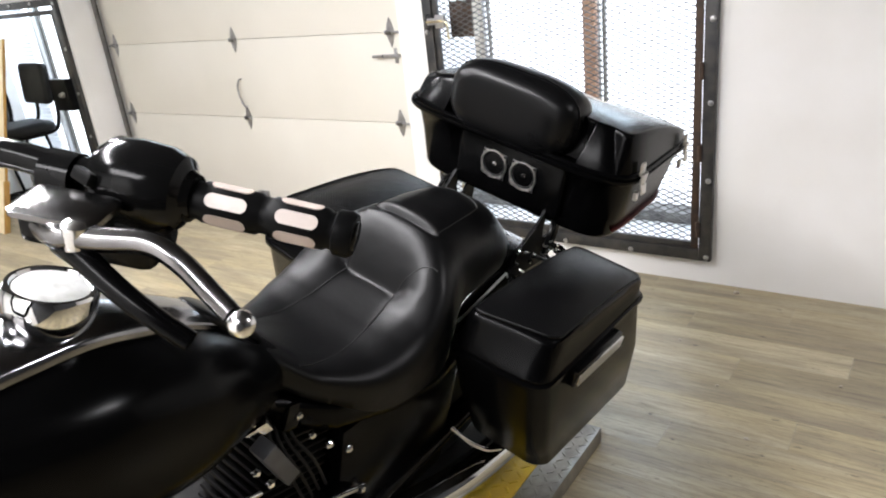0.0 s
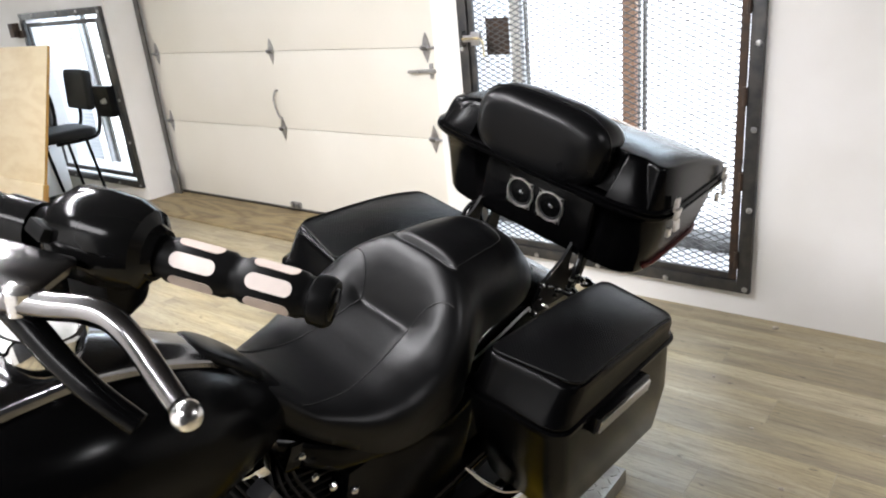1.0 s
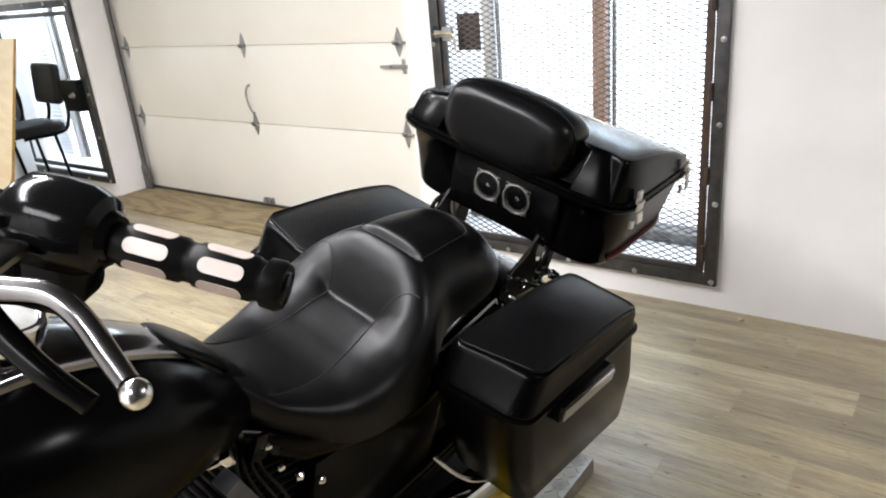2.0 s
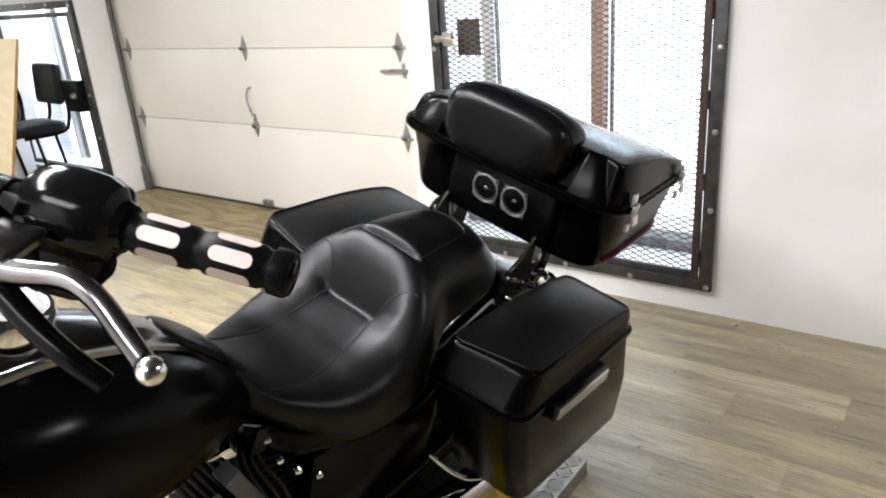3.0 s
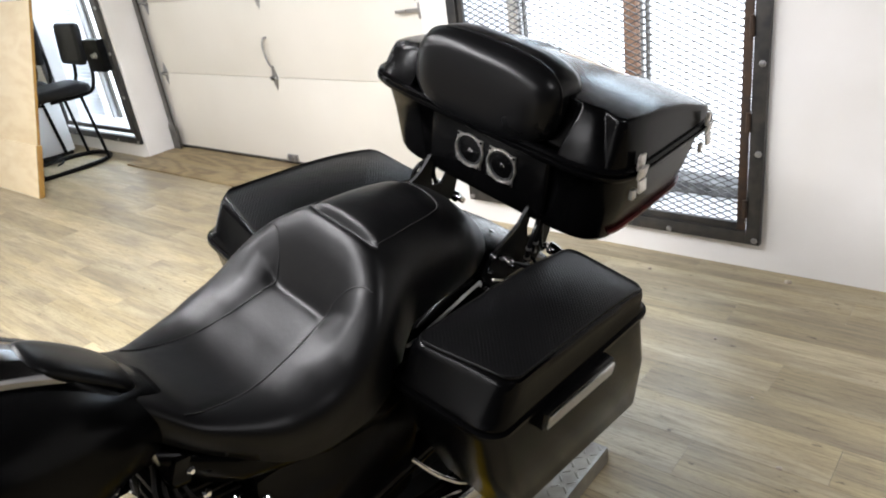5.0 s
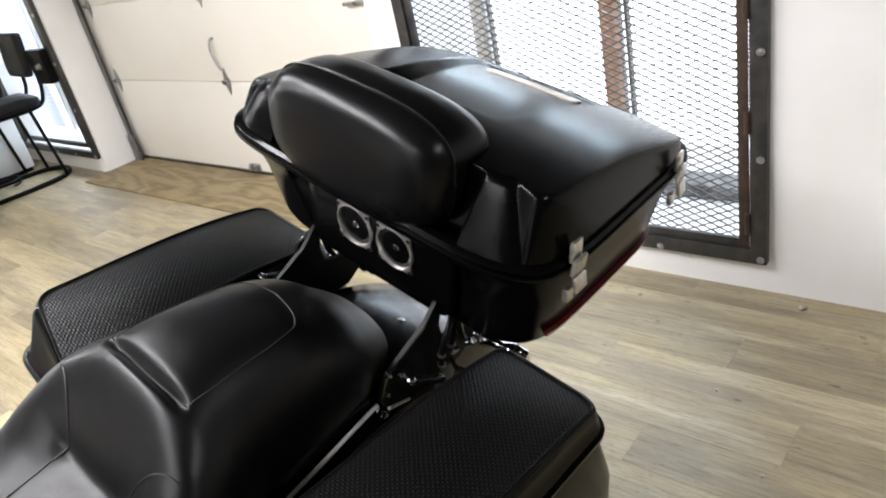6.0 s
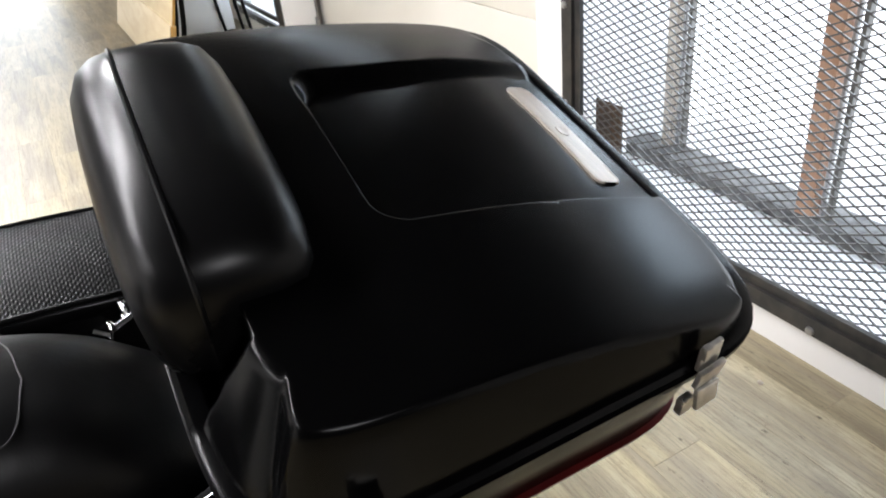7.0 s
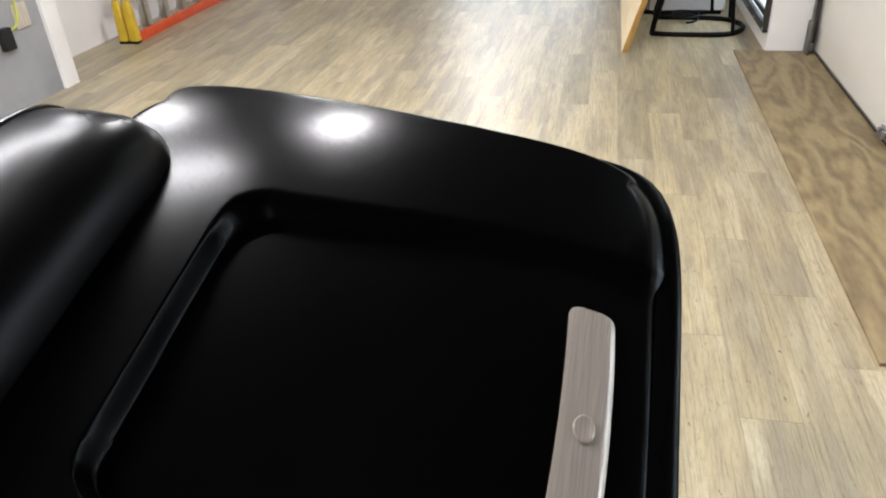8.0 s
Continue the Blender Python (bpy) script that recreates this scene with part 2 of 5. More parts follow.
CHROME = mat("chrome", (0.78, 0.78, 0.78), 0.08, 1.0, (0.7, 0.7, 0.7), 10, rough_var=0.05)
ALU = mat("brushed_aluminium", (0.62, 0.61, 0.59), 0.3, 1.0, (0.5, 0.49, 0.47), 20, stretch=(1, 30, 1))
LATCH_STEEL = mat("latch_steel", (0.72, 0.70, 0.66), 0.3, 0.9, (0.5, 0.48, 0.45), 60)
GRIP_INLAY = mat("grip_inlay", (0.52, 0.435, 0.385), 0.33, 0.0, (0.44, 0.365, 0.32), 40)
RED_LENS = mat("red_lens", (0.085, 0.005, 0.004), 0.35, 0, (0.05, 0.003, 0.003), 30)
CONE = mat("speaker_cone", (0.004, 0.004, 0.004), 0.5, 0, (0.007, 0.007, 0.007), 90, spec=0.25)
YELLOW = mat("yellow_paint", (0.62, 0.43, 0.02), 0.45, 0, (0.5, 0.33, 0.03), 9, bump=0.2)
TREAD = mat("tread_plate", (0.42, 0.41, 0.38), 0.4, 0.9, (0.28, 0.27, 0.25), 18)
FABRIC = mat("chair_vinyl", (0.004, 0.004, 0.005), 0.55, 0, (0.006, 0.006, 0.007), 12, bump=0.15, spec=0.25)
ORANGE = mat("orange_fibreglass", (0.66, 0.09, 0.02), 0.45, 0, (0.55, 0.07, 0.02), 15)
WHITE_BOX = mat("white_laminate", (0.75, 0.76, 0.78), 0.5, 0, (0.68, 0.69, 0.71), 3)
BLIND = mat("blind_slat", (0.78, 0.8, 0.84), 0.5, 0, (0.72, 0.74, 0.78), 4)
BEIGE = mat("beige_plate", (0.50, 0.44, 0.37), 0.6, 0, (0.42, 0.36, 0.30), 9, stretch=(8, 8, 1), bump=0.1)
CORD = mat("yellow_green_cord", (0.45, 0.5, 0.08), 0.5)
GAUGE = mat("gauge_face", (0.5, 0.5, 0.48), 0.4, 0, (0.35, 0.35, 0.33), 40)
GRIT = mat("debris", (0.55, 0.5, 0.42), 0.8, 0, (0.3, 0.25, 0.2), 80)
GLASS = bpy.data.materials.new("window_glass")
GLASS.use_nodes = True
gb = GLASS.node_tree.nodes["Principled BSDF"]
gb.inputs["Transmission Weight"].default_value, gb.inputs["Roughness"].default_value = 1.0, 0.0
gb.inputs["IOR"].default_value = 1.05


# ---- mesh helpers ----
def part(name, bm, material, parent=None, label="", sharp=38):
    me = bpy.data.meshes.new(name)
    bmesh.ops.recalc_face_normals(bm, faces=bm.faces)
    bm.to_mesh(me)
    bm.free()
    me.materials.append(material)
    for p in me.polygons:
        p.use_smooth = True
    me.set_sharp_from_angle(angle=radians(sharp))
    ob = new(name, me)
    ob.parent = parent
    if label:
        ob["label"] = label
    return ob


def thing(name, label, category, group="", kind="", at=None):
    ob = tagged(new(name), label, category, group, kind)
    if at is not None:
        ob.matrix_world = at
    return ob


def block(x0, x1, y0, y1, z0, z1, bev=0.0, bm=None, m=None, seg=2):
    out = bm or bmesh.new()
    r = bmesh.ops.create_cube(out, size=1)
    mm = Matrix.Translation(((x0 + x1) / 2, (y0 + y1) / 2, (z0 + z1) / 2)) @ Matrix.Diagonal((abs(x1 - x0), abs(y1 - y0), abs(z1 - z0), 1))
    bmesh.ops.transform(out, matrix=mm, verts=r["verts"])
    vs = r["verts"]
    if bev:
        es = list({e for v in vs for e in v.link_edges})
        g = bmesh.ops.bevel(out, geom=es, offset=bev, segments=seg, affect="EDGES", profile=0.6)
        vs = list({v for f in g["faces"] for v in f.verts} | {v for v in vs if v.is_valid})
    if m is not None:
        bmesh.ops.transform(out, matrix=m, verts=[v for v in vs if v.is_valid])
    return out


def loft(rings, bm=None, cap=(True, True), closed=True):
    out = bm or bmesh.new()
    rows = [[out.verts.new(p) for p in ring] for ring in rings]
    n = len(rows[0])
    for a, c in zip(rows, rows[1:]):
        for i in range(n if closed else n - 1):
            j = (i + 1) % n
            out.faces.new((a[i], a[j], c[j], c[i]))
    if cap[0]:
        out.faces.new(rows[0][::-1])
    if cap[1]:
        out.faces.new(rows[-1])
    return out


def tube(points, r, n=10, bm=None, radii=None):
    pts = [Vector(p) for p in points]
    rings, up = [], None
    for i, p in enumerate(pts):
        d = (pts[min(i + 1, len(pts) - 1)] - pts[max(i - 1, 0)]).normalized()
        if up is None:
            up = d.orthogonal().normalized()
        up = (up - d * up.dot(d)).normalized()
        s = d.cross(up)
        rr = radii[i] if radii else r
        rings.append([p + rr * (math.cos(2 * math.pi * k / n) * up + math.sin(2 * math.pi * k / n) * s) for k in range(n)])
    return loft(rings, bm)


def smooth_path(points, steps=6):
    """Catmull-Rom through the points."""
    pts = [Vector(p) for p in points]
    pts = [2 * pts[0] - pts[1]] + pts + [2 * pts[-1] - pts[-2]]
    out = []
    for a, b, c, d in zip(pts, pts[1:], pts[2:], pts[3:]):
        for k in range(steps):
            t = k / steps
            out.append(0.5 * (2 * b + (c - a) * t + (2 * a - 5 * b + 4 * c - d) * t * t + (3 * b - a - 3 * c + d) * t ** 3))
    return out + [pts[-2]]


def lathe(profile, m, n=28, bm=None, cap=(True, True)):
    """profile: (radius, height) pairs along the local z axis, laid by m."""
    rings = [[m @ Vector((r * math.cos(2 * math.pi * k / n), r * math.sin(2 * math.pi * k / n), h)) for k in range(n)] for r, h in profile]
    return loft(rings, bm, cap=cap)


def rrect(x0, x1, y0, y1, rad, n=5):
    pts = []
    for cx, cy, a0 in ((x1 - rad, y1 - rad, 0), (x0 + rad, y1 - rad, 90), (x0 + rad, y0 + rad, 180), (x1 - rad, y0 + rad, 270)):
        for k in range(n + 1):
            a = radians(a0 + 90 * k / n)
            pts.append((cx + rad * math.cos(a), cy + rad * math.sin(a)))
    return pts


def curve_at(table, x):
    """Smooth reading of a table of (x, value) pairs."""
    if x <= table[0][0]:
        return table[0][1]
    if x >= table[-1][0]:
        return table[-1][1]
    slope = [(vb - va) / (b - a) for (a, va), (b, vb) in zip(table, table[1:])]

    def tangent(i):
        if i == 0 or i == len(table) - 1:
            return slope[min(i, len(slope) - 1)]
        p, q = slope[i - 1], slope[i]
        return 0.0 if p * q <= 0 else 2 * p * q / (p + q)

    for i, ((a, va), (b, vb)) in enumerate(zip(table, table[1:])):
        if x <= b:
            h, t = b - a, (x - a) / (b - a)
            return ((2 * t ** 3 - 3 * t * t + 1) * va + (t ** 3 - 2 * t * t + t) * h * tangent(i)
                    + (3 * t * t - 2 * t ** 3) * vb + (t ** 3 - t * t) * h * tangent(i + 1))


def axis_to(d):
    """Turns the z axis to d."""
    return Vector(d).to_track_quat("Z", "Y").to_matrix().to_4x4()


# ---- large structure ----
def structure(name, bm, material, label, category):
    return tagged(part(name, bm, material, None, "", 30), label, category, "", "structure")


WF, WB = 0.03, 0.15
bm = bmesh.new()
block(0.02, 4.2, WF, WB, 0, 1.62, bm=bm)
block(-1.455, -1.30, WF, WB, 0, 1.62, bm=bm)
block(-1.30, 0.02, WF, WB, 0, 0.15, bm=bm)
block(-1.30, 0.02, WF, WB, 1.42, 1.62, bm=bm)
block(-1.51, -1.455, WF, 0.40, 0, 2.45, bm=bm)
block(-4.45, -1.51, WF, 0.40, 2.3, 2.45, bm=bm)
block(-4.52, -4.45, WF, 0.40, 0, 2.45, bm=bm)
block(-5.70, -4.52, WF, WB, 0, 0.14, bm=bm)
block(-5.70, -4.52, WF, WB, 1.42, 2.45, bm=bm)
block(-14, -5.70, WF, WB, 0, 2.45, bm=bm)
structure("wall_north", bm, WALL, "off-white painted wall with barred openings and a garage door", "wall")
# unseen part of the wall, darkened only for the lid's reflections
structure("wall_north_upper", block(-1.455, 4.2, WF, WB, 1.62, 2.45), CEIL, "unseen upper part of the window wall, darkened so the lid reflects black", "wall")

# east and west walls are out of view, added dark to dim reflections
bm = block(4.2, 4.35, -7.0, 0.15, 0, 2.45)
structure("wall_east", bm, UNSEEN_DARK, "plain unseen wall closing the workshop, dark to keep reflections dark", "wall")
bm = block(-4.0, -3.5799, -4.8, -4.65, 0, 2.45)
block(-14, -4.0, -4.8, -4.65, 0, 2.45, bm=bm)
structure("wall_south", bm, WALL, "off-white painted wall behind the ladder", "wall")
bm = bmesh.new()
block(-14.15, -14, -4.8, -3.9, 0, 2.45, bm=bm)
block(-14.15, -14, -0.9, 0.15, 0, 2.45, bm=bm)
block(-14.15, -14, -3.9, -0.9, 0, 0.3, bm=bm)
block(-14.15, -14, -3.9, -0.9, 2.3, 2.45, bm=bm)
structure("wall_west", bm, UNSEEN_DARK, "unseen end wall with a wide daylight opening, dark to keep reflections dark", "wall")
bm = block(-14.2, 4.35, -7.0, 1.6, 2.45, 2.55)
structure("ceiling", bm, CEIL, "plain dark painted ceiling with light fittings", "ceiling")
bm = bmesh.new()
block(-14.2, 4.35, -7.0, 1.6, -0.2, -0.006, bm=bm)
floor = structure("floor", bm, CORE, "wood-look vinyl plank floor, tan and grey, scuffed", "floor")

# pier at the south wall with a grey front
bm = block(-3.705, -3.58, -4.65, -4.215, 0, 2.45, 0.004)
structure("pier", bm, WALL, "white painted wall pier with scuffed corner", "wall")
bm = block(-2.9, 0.6, -4.8, -4.3, 0, 2.45)
structure("wall_front", bm, WALL, "plain off-white wall opposite the windows", "wall")
bm = block(-3.5799, -2.9, -4.8, -4.24, 0, 2.45)
structure("wall_recess", bm, PALE_GREY, "grey painted wall section beside the white pier", "wall")
# out of view too, dark for the same reflections
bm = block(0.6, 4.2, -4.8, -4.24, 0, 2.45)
structure("wall_corner", bm, UNSEEN_DARK, "unseen wall section, dark to keep reflections dark", "wall")

# daylight beyond the openings: glowing sheets, the lower dimmer so the mesh shows
GLOW = bpy.data.materials.new("overcast_sky")
GLOW.use_nodes = True
GLOW.node_tree.nodes.remove(GLOW.node_tree.nodes["Principled BSDF"])
em = GLOW.node_tree.nodes.new("ShaderNodeEmission")
em.inputs["Color"].default_value, em.inputs["Strength"].default_value = (0.70, 0.85, 1.0, 1), 7.5
GLOW.node_tree.links.new(em.outputs[0], GLOW.node_tree.nodes["Material Output"].inputs[0])
LOW_GLOW = GLOW.copy()
LOW_GLOW.name = "low_glow"
LOW_GLOW.node_tree.nodes["Emission"].inputs["Color"].default_value, LOW_GLOW.node_tree.nodes["Emission"].inputs["Strength"].default_value = (0.86, 0.92, 1.0, 1), 1.9
structure("backdrop", block(-7.5, 3.0, 0.95, 1.0, 1.40, 2.449), GLOW, "plain bright overcast daylight beyond the windows", "sky")
structure("backdrop_low", block(-7.5, 3.0, 0.95, 1.0, 0.0, 1.3995), LOW_GLOW, "plain pale glowing sheet for the daylit distance beyond the windows", "distance")

# window bay behind the barred gate
bm = bmesh.new()
block(-1.51, 0.5, WB, 0.949, 0.0, 0.10, bm=bm)
block(-1.53, -1.51, 0.40, 0.78, 0, 2.449, bm=bm)
block(0.5, 0.56, WB, 0.78, 0, 2.449, bm=bm)
structure("window_bay", bm, BAY, "white painted window bay behind the security gate", "window")
bm = block(-1.50, 0.5, 0.43, 0.56, 0.10, 0.155, 0.006)
structure("window_sill", bm, SILL, "weathered grey window sill rail with grime", "window sill")


def window_post(x0, x1, y0, y1, material, label):
    w = thing("window_post", label, "window post", kind="structure")
    part("post", block(x0, x1, y0, y1, 0.157, 2.449, 0.004), material, w)
    part("metal_bead", block(x1 + 0.010, x1 + 0.019, y0 + 0.02, y0 + 0.04, 0.157, 2.449, 0.002), GALV, w)
    part("glazing_bead", block(x1 + 0.030, x1 + 0.044, y0 + 0.025, y0 + 0.05, 0.157, 2.449, 0.002), TRACK, w)


window_post(-0.714, -0.655, 0.425, 0.485, WOOD_POST, "brown wooden window post with metal glazing beads")
window_post(-1.37, -1.33, 0.50, 0.55, BEIGE, "pale wooden window post with metal glazing beads")


# ---- expanded metal gates ----
def diamond_mesh(x0, x1, z0, z1, y, lw=0.054, sw=0.0245, t=0.0039, d=0.004):
    """Sheet of expanded metal: zigzag strands that meet at the knots, clipped to the opening."""
    out = bmesh.new()
    rows = int((z1 - z0) / sw)
    cols = int((x1 - x0) / lw)
    lw, sw = (x1 - x0) / cols, (z1 - z0) / rows
    def strut(a, b):
        ax, az = a
        bx, bz = b
        dx, dz = bx - ax, bz - az
        l = math.hypot(dx, dz)
        nx, nz = -dz / l * t / 2, dx / l * t / 2
        ring = []
        for px, pz in (a, b):
            ring.append([out.verts.new(p) for p in ((px - nx, y, pz - nz), (px + nx, y, pz + nz), (px + nx, y + d, pz + nz), (px - nx, y + d, pz - nz))])
        for i in range(4):
            j = (i + 1) % 4
            out.faces.new((ring[0][i], ring[0][j], ring[1][j], ring[1][i]))
    for r in range(rows):
        for c in range(cols * 2):
            xa, xb = x0 + c * lw / 2, x0 + (c + 1) * lw / 2
            up = c % 2 == 0
            za, zb = z0 + r * sw, z0 + (r + 0.5) * sw
            strut((xa, za if up else zb), (xb, zb if up else za))
            strut((xa, za + sw if up else zb), (xb, zb if up else za + sw))
    return out


def bolt(parent, x, z, y=0.0, r=0.012):
    m = Matrix.Translation((x, y, z)) @ axis_to((0, -1, 0))
    part("bolt", lathe([(r, 0), (r, 0.003), (r * 0.8, 0.007), (r * 0.3, 0.0085)], m, 12), GALV, parent)


def security_gate(x0, x1, z0, z1, label, bolts_x, bolts_z, rust_side=True, meshed=True, gap=-0.004):
    g = thing("security_gate", label, "security gate", "barred gates", "structure")
    y = 0.0
    w = 0.05
    part("frame_bar", block(x0, x0 + w, y, y + 0.028, z0, z1, 0.002), STEEL, g)
    part("frame_bar", block(x1 - w, x1, y, y + 0.028, z0, z1, 0.002), STEEL, g)
    part("frame_bar", block(x0 + w, x1 - w, y, y + 0.028, z0, z0 + w, 0.002), STEEL, g)
    part("frame_bar", block(x0 + w, x1 - w, y, y + 0.028, z1 - w, z1, 0.002), STEEL, g)
    # leaf of angle iron
    a0, a1, c0, c1 = x0 + w + gap, x1 - w - (gap if gap > 0 else 0.006), z0 + w + gap, z1 - w - gap
    lw = 0.032
    for xa, xb, mm in ((a0, a0 + lw, STEEL), (a1 - lw, a1, RUST if rust_side else STEEL)):
        b = block(xa, xb, y + 0.012, y + 0.017, c0, c1, 0.001)
        block(xa if xa > a0 else xb - 0.005, xa + 0.005 if xa > a0 else xb, y + 0.017, y + 0.028, c0, c1, 0.001, b)
        part("leaf_stile", b, mm, g)
    for za, zb in ((c0, c0 + lw), (c1 - lw, c1)):
        b = block(a0 + lw, a1 - lw, y + 0.012, y + 0.017, za, zb, 0.001)
        block(a0 + lw, a1 - lw, y + 0.017, y + 0.028, za if za > c0 else zb - 0.005, za + 0.005 if za > c0 else zb, 0.001, b)
        part("leaf_rail", b, STEEL, g)
    if meshed:
        mesh = part("expanded_mesh", diamond_mesh(a0 + 0.006, x1 - w + 0.004, c0 + 0.004, c1 - 0.004, y + 0.0285), MESH_STEEL, g, "dark expanded metal mesh")
        mesh["kind"] = "stuff"
    for bx in bolts_x:
        bolt(g, bx, z0 + 0.014)
        bolt(g, bx, z1 - 0.02)
    for bz in bolts_z:
        bolt(g, x1 - 0.018, bz)
        bolt(g, x0 + 0.018, bz)
    return g


g1 = security_gate(-1.335, 0.022, 0.112, 1.455, "black steel security gate with expanded metal mesh and rusty hinge stile",
                   (-0.97, -0.645, -0.326), (0.13, 0.47, 0.79, 1.108, 1.42))
# lock plates, hasps and slide bolts on the gate
def lock_set(z):
    part("lock_plate", block(-1.205, -1.08, 0.035, 0.040, z - 0.08, z + 0.083, 0.002), RUST, g1, "rusty dark lock plate")
    b = block(-1.305, -1.245, -0.022, -0.004, z - 0.015, z + 0.015, 0.003)
    block(-1.25, -1.20, -0.026, -0.006, z - 0.03, z + 0.03, 0.003, b)
    part("hasp", b, GALV, g1, "worn steel hasp")
    part("slide_bolt", tube(smooth_path([(-1.30, -0.024, z), (-1.25, -0.026, z + 0.002), (-1.20, -0.028, z), (-1.182, -0.029, z - 0.015), (-1.178, -0.029, z - 0.08)], 4), 0.006, 8), BRASS, g1, "brass slide bolt")
    part("staple", tube(smooth_path([(-1.298, -0.002, z + 0.03), (-1.30, -0.022, z + 0.028), (-1.30, -0.026, z), (-1.30, -0.022, z - 0.03), (-1.298, -0.002, z - 0.032)], 4), 0.004, 8), STEEL, g1)


lock_set(1.155)
lock_set(0.425)
for i in range(4):
    part("hinge_knuckle", lathe([(0.009, 0), (0.009, 0.07)], Matrix.Translation((-0.034, -0.004, 0.22 + 0.33 * i)), 10), RUST, g1)

g2 = security_gate(-5.75, -4.475, 0.112, 1.455, "black steel window frame with a lock box, white blind inside",
                   (-5.5, -5.1, -4.8), (0.13, 0.47, 0.79, 1.108, 1.42), False, False, 0.026)
part("lock_box", block(-4.765, -4.545, -0.05, 0.008, 0.67, 0.90, 0.006), BLACK_METAL, g2, "black steel lock box")
part("lock_knob", lathe([(0.022, 0), (0.022, 0.01), (0.016, 0.014), (0.016, 0.03)], Matrix.Translation((-4.61, -0.05, 0.79)) @ axis_to((0, -1, 0)), 14), GALV, g2)
b = block(-5.78, -5.68, -0.03, -0.004, 1.27, 1.33, 0.004)
block(-5.82, -5.75, -0.07, -0.01, 1.28, 1.39, 0.004, b)
part("latch", b, RUST, g2)

# recess behind the grille
bm = bmesh.new()
block(-6.75, -6.66, WB, 0.9, 0, 2.449, bm=bm)
block(-4.52, -4.46, 0.401, 0.9, 0, 2.449, bm=bm)
block(-6.66, -4.52, WB, 0.9, 0.0, 0.10, bm=bm)
structure("window_recess", bm, BAY, "white painted window recess behind the grille", "window")
window_post(-5.50, -5.455, 0.33, 0.37, WHITE_BOX, "pale wooden window post with metal glazing beads")

blind = tagged(part("window_blind", block(-6.64, -5.52, 0.275, 0.305, 1.405, 1.435, 0.003), BLIND), "white slatted blind hanging inside the window", "blind")
sl = block(-6.64, -5.52, -0.014, 0.014, -0.0007, 0.0007)
sl_mesh = None
for k in range(38):
    if sl_mesh is None:
        o = part("slat", sl, BLIND, blind)
        sl_mesh = o.data
    else:
        o = new("slat", sl_mesh)
        o.parent = blind
    o.matrix_local = pose(0, 0.29, 1.39 - 0.032 * k, 58, 0, 0)

# ---- garage door ----
def hinge_plate(parent, x, z, y, right=None):
    """Diamond-ended hinge with a raised knuckle."""
    b = bmesh.new()
    out = [(1.3 * a, 1.3 * c) for a, c in ((0, 0.062), (0.013, 0.035), (0.02, 0.012), (0.02, -0.012), (0.013, -0.035), (0, -0.062), (-0.013, -0.035), (-0.02, -0.012), (-0.02, 0.012), (-0.013, 0.035))]
    loft([[(x + px, y - 0.001, z + pz) for px, pz in out], [(x + px, y - 0.004, z + pz) for px, pz in out]], b)
    part("hinge", b, GALV, parent)
    part("hinge_knuckle", lathe([(0.011, -0.03), (0.011, 0.03)], Matrix.Translation((x, y - 0.012, z)) @ axis_to((1, 0, 0)), 10), GALV, parent)
    part("hinge_bracket", block(x - 0.016, x + 0.016, y - 0.026, y - 0.004, z - 0.012, z + 0.006, 0.003), TRACK, parent)


DY = 0.30
DX0, DX1 = -4.43, -1.515
gd = thing("garage_door", "cream sectional garage door, closed, with steel hinges", "garage door", kind="structure")
zs = [0.015, 0.585, 1.085, 1.6, 2.1]
for a, c in zip(zs, zs[1:]):
    part("door_panel", block(DX0, DX1, DY, DY + 0.045, a + 0.0015, c - 0.0015, 0.003), DOOR_PAINT, gd)
part("door_stop", block(-4.4498, -4.38, 0.346, 0.398, 0.0, 2.299, 0.003), DOOR_PAINT, gd)
part("door_stop", block(-1.56, -1.5102, 0.346, 0.398, 0.0, 2.299, 0.003), DOOR_PAINT, gd)
part("bottom_seal", block(DX0, DX1, DY + 0.006, DY + 0.04, 0.0, 0.0145, 0.003), RUBBER, gd, "black rubber bottom seal")
part("bottom_rail", block(DX0, DX1, DY - 0.004, DY - 0.0005, 0.018, 0.03, 0.001), TRACK, gd)
for z in (0.585, 1.085, 1.6):
    hinge_plate(gd, -3.05, z, DY)
    for x in (-4.345, -1.775):
        hinge_plate(gd, x, z, DY)
        part("roller", tube([(x - 0.05 if x < -3 else x + 0.02, DY - 0.02, z), (x + 0.02 if x < -3 else x + 0.1, DY - 0.02, z)], 0.007, 8), GALV, gd)
part("lift_handle", tube(smooth_path([(-3.052, DY, 0.835), (-3.058, DY - 0.02, 0.83), (-3.07, DY - 0.03, 0.785), (-3.066, DY - 0.028, 0.72), (-3.05, DY - 0.02, 0.665), (-3.045, DY, 0.655)], 5), 0.0065, 8), GALV, gd, "bent steel lift handle")
b = block(-1.84, -1.72, DY - 0.02, DY - 0.004, 0.95, 0.97, 0.003)
block(-1.90, -1.83, DY - 0.032, DY - 0.018, 0.952, 0.968, 0.003, b)
block(-1.76, -1.74, DY - 0.012, DY - 0.0005, 0.92, 1.0, 0.003, b)
part("slide_lock", b, GALV, gd, "steel slide lock")
b = block(-3.10, -3.0, DY - 0.012, DY - 0.0005, 0.03, 0.075, 0.003)
block(-3.085, -3.06, DY - 0.03, DY - 0.012, 0.035, 0.07, 0.003, b)
block(-3.04, -3.015, DY - 0.03, DY - 0.012, 0.035, 0.07, 0.003, b)
part("bottom_bracket", b, GALV, gd)
# track with bracket at the jamb
tr = thing("door_track", "steel roller track of the garage door", "door track", kind="structure")
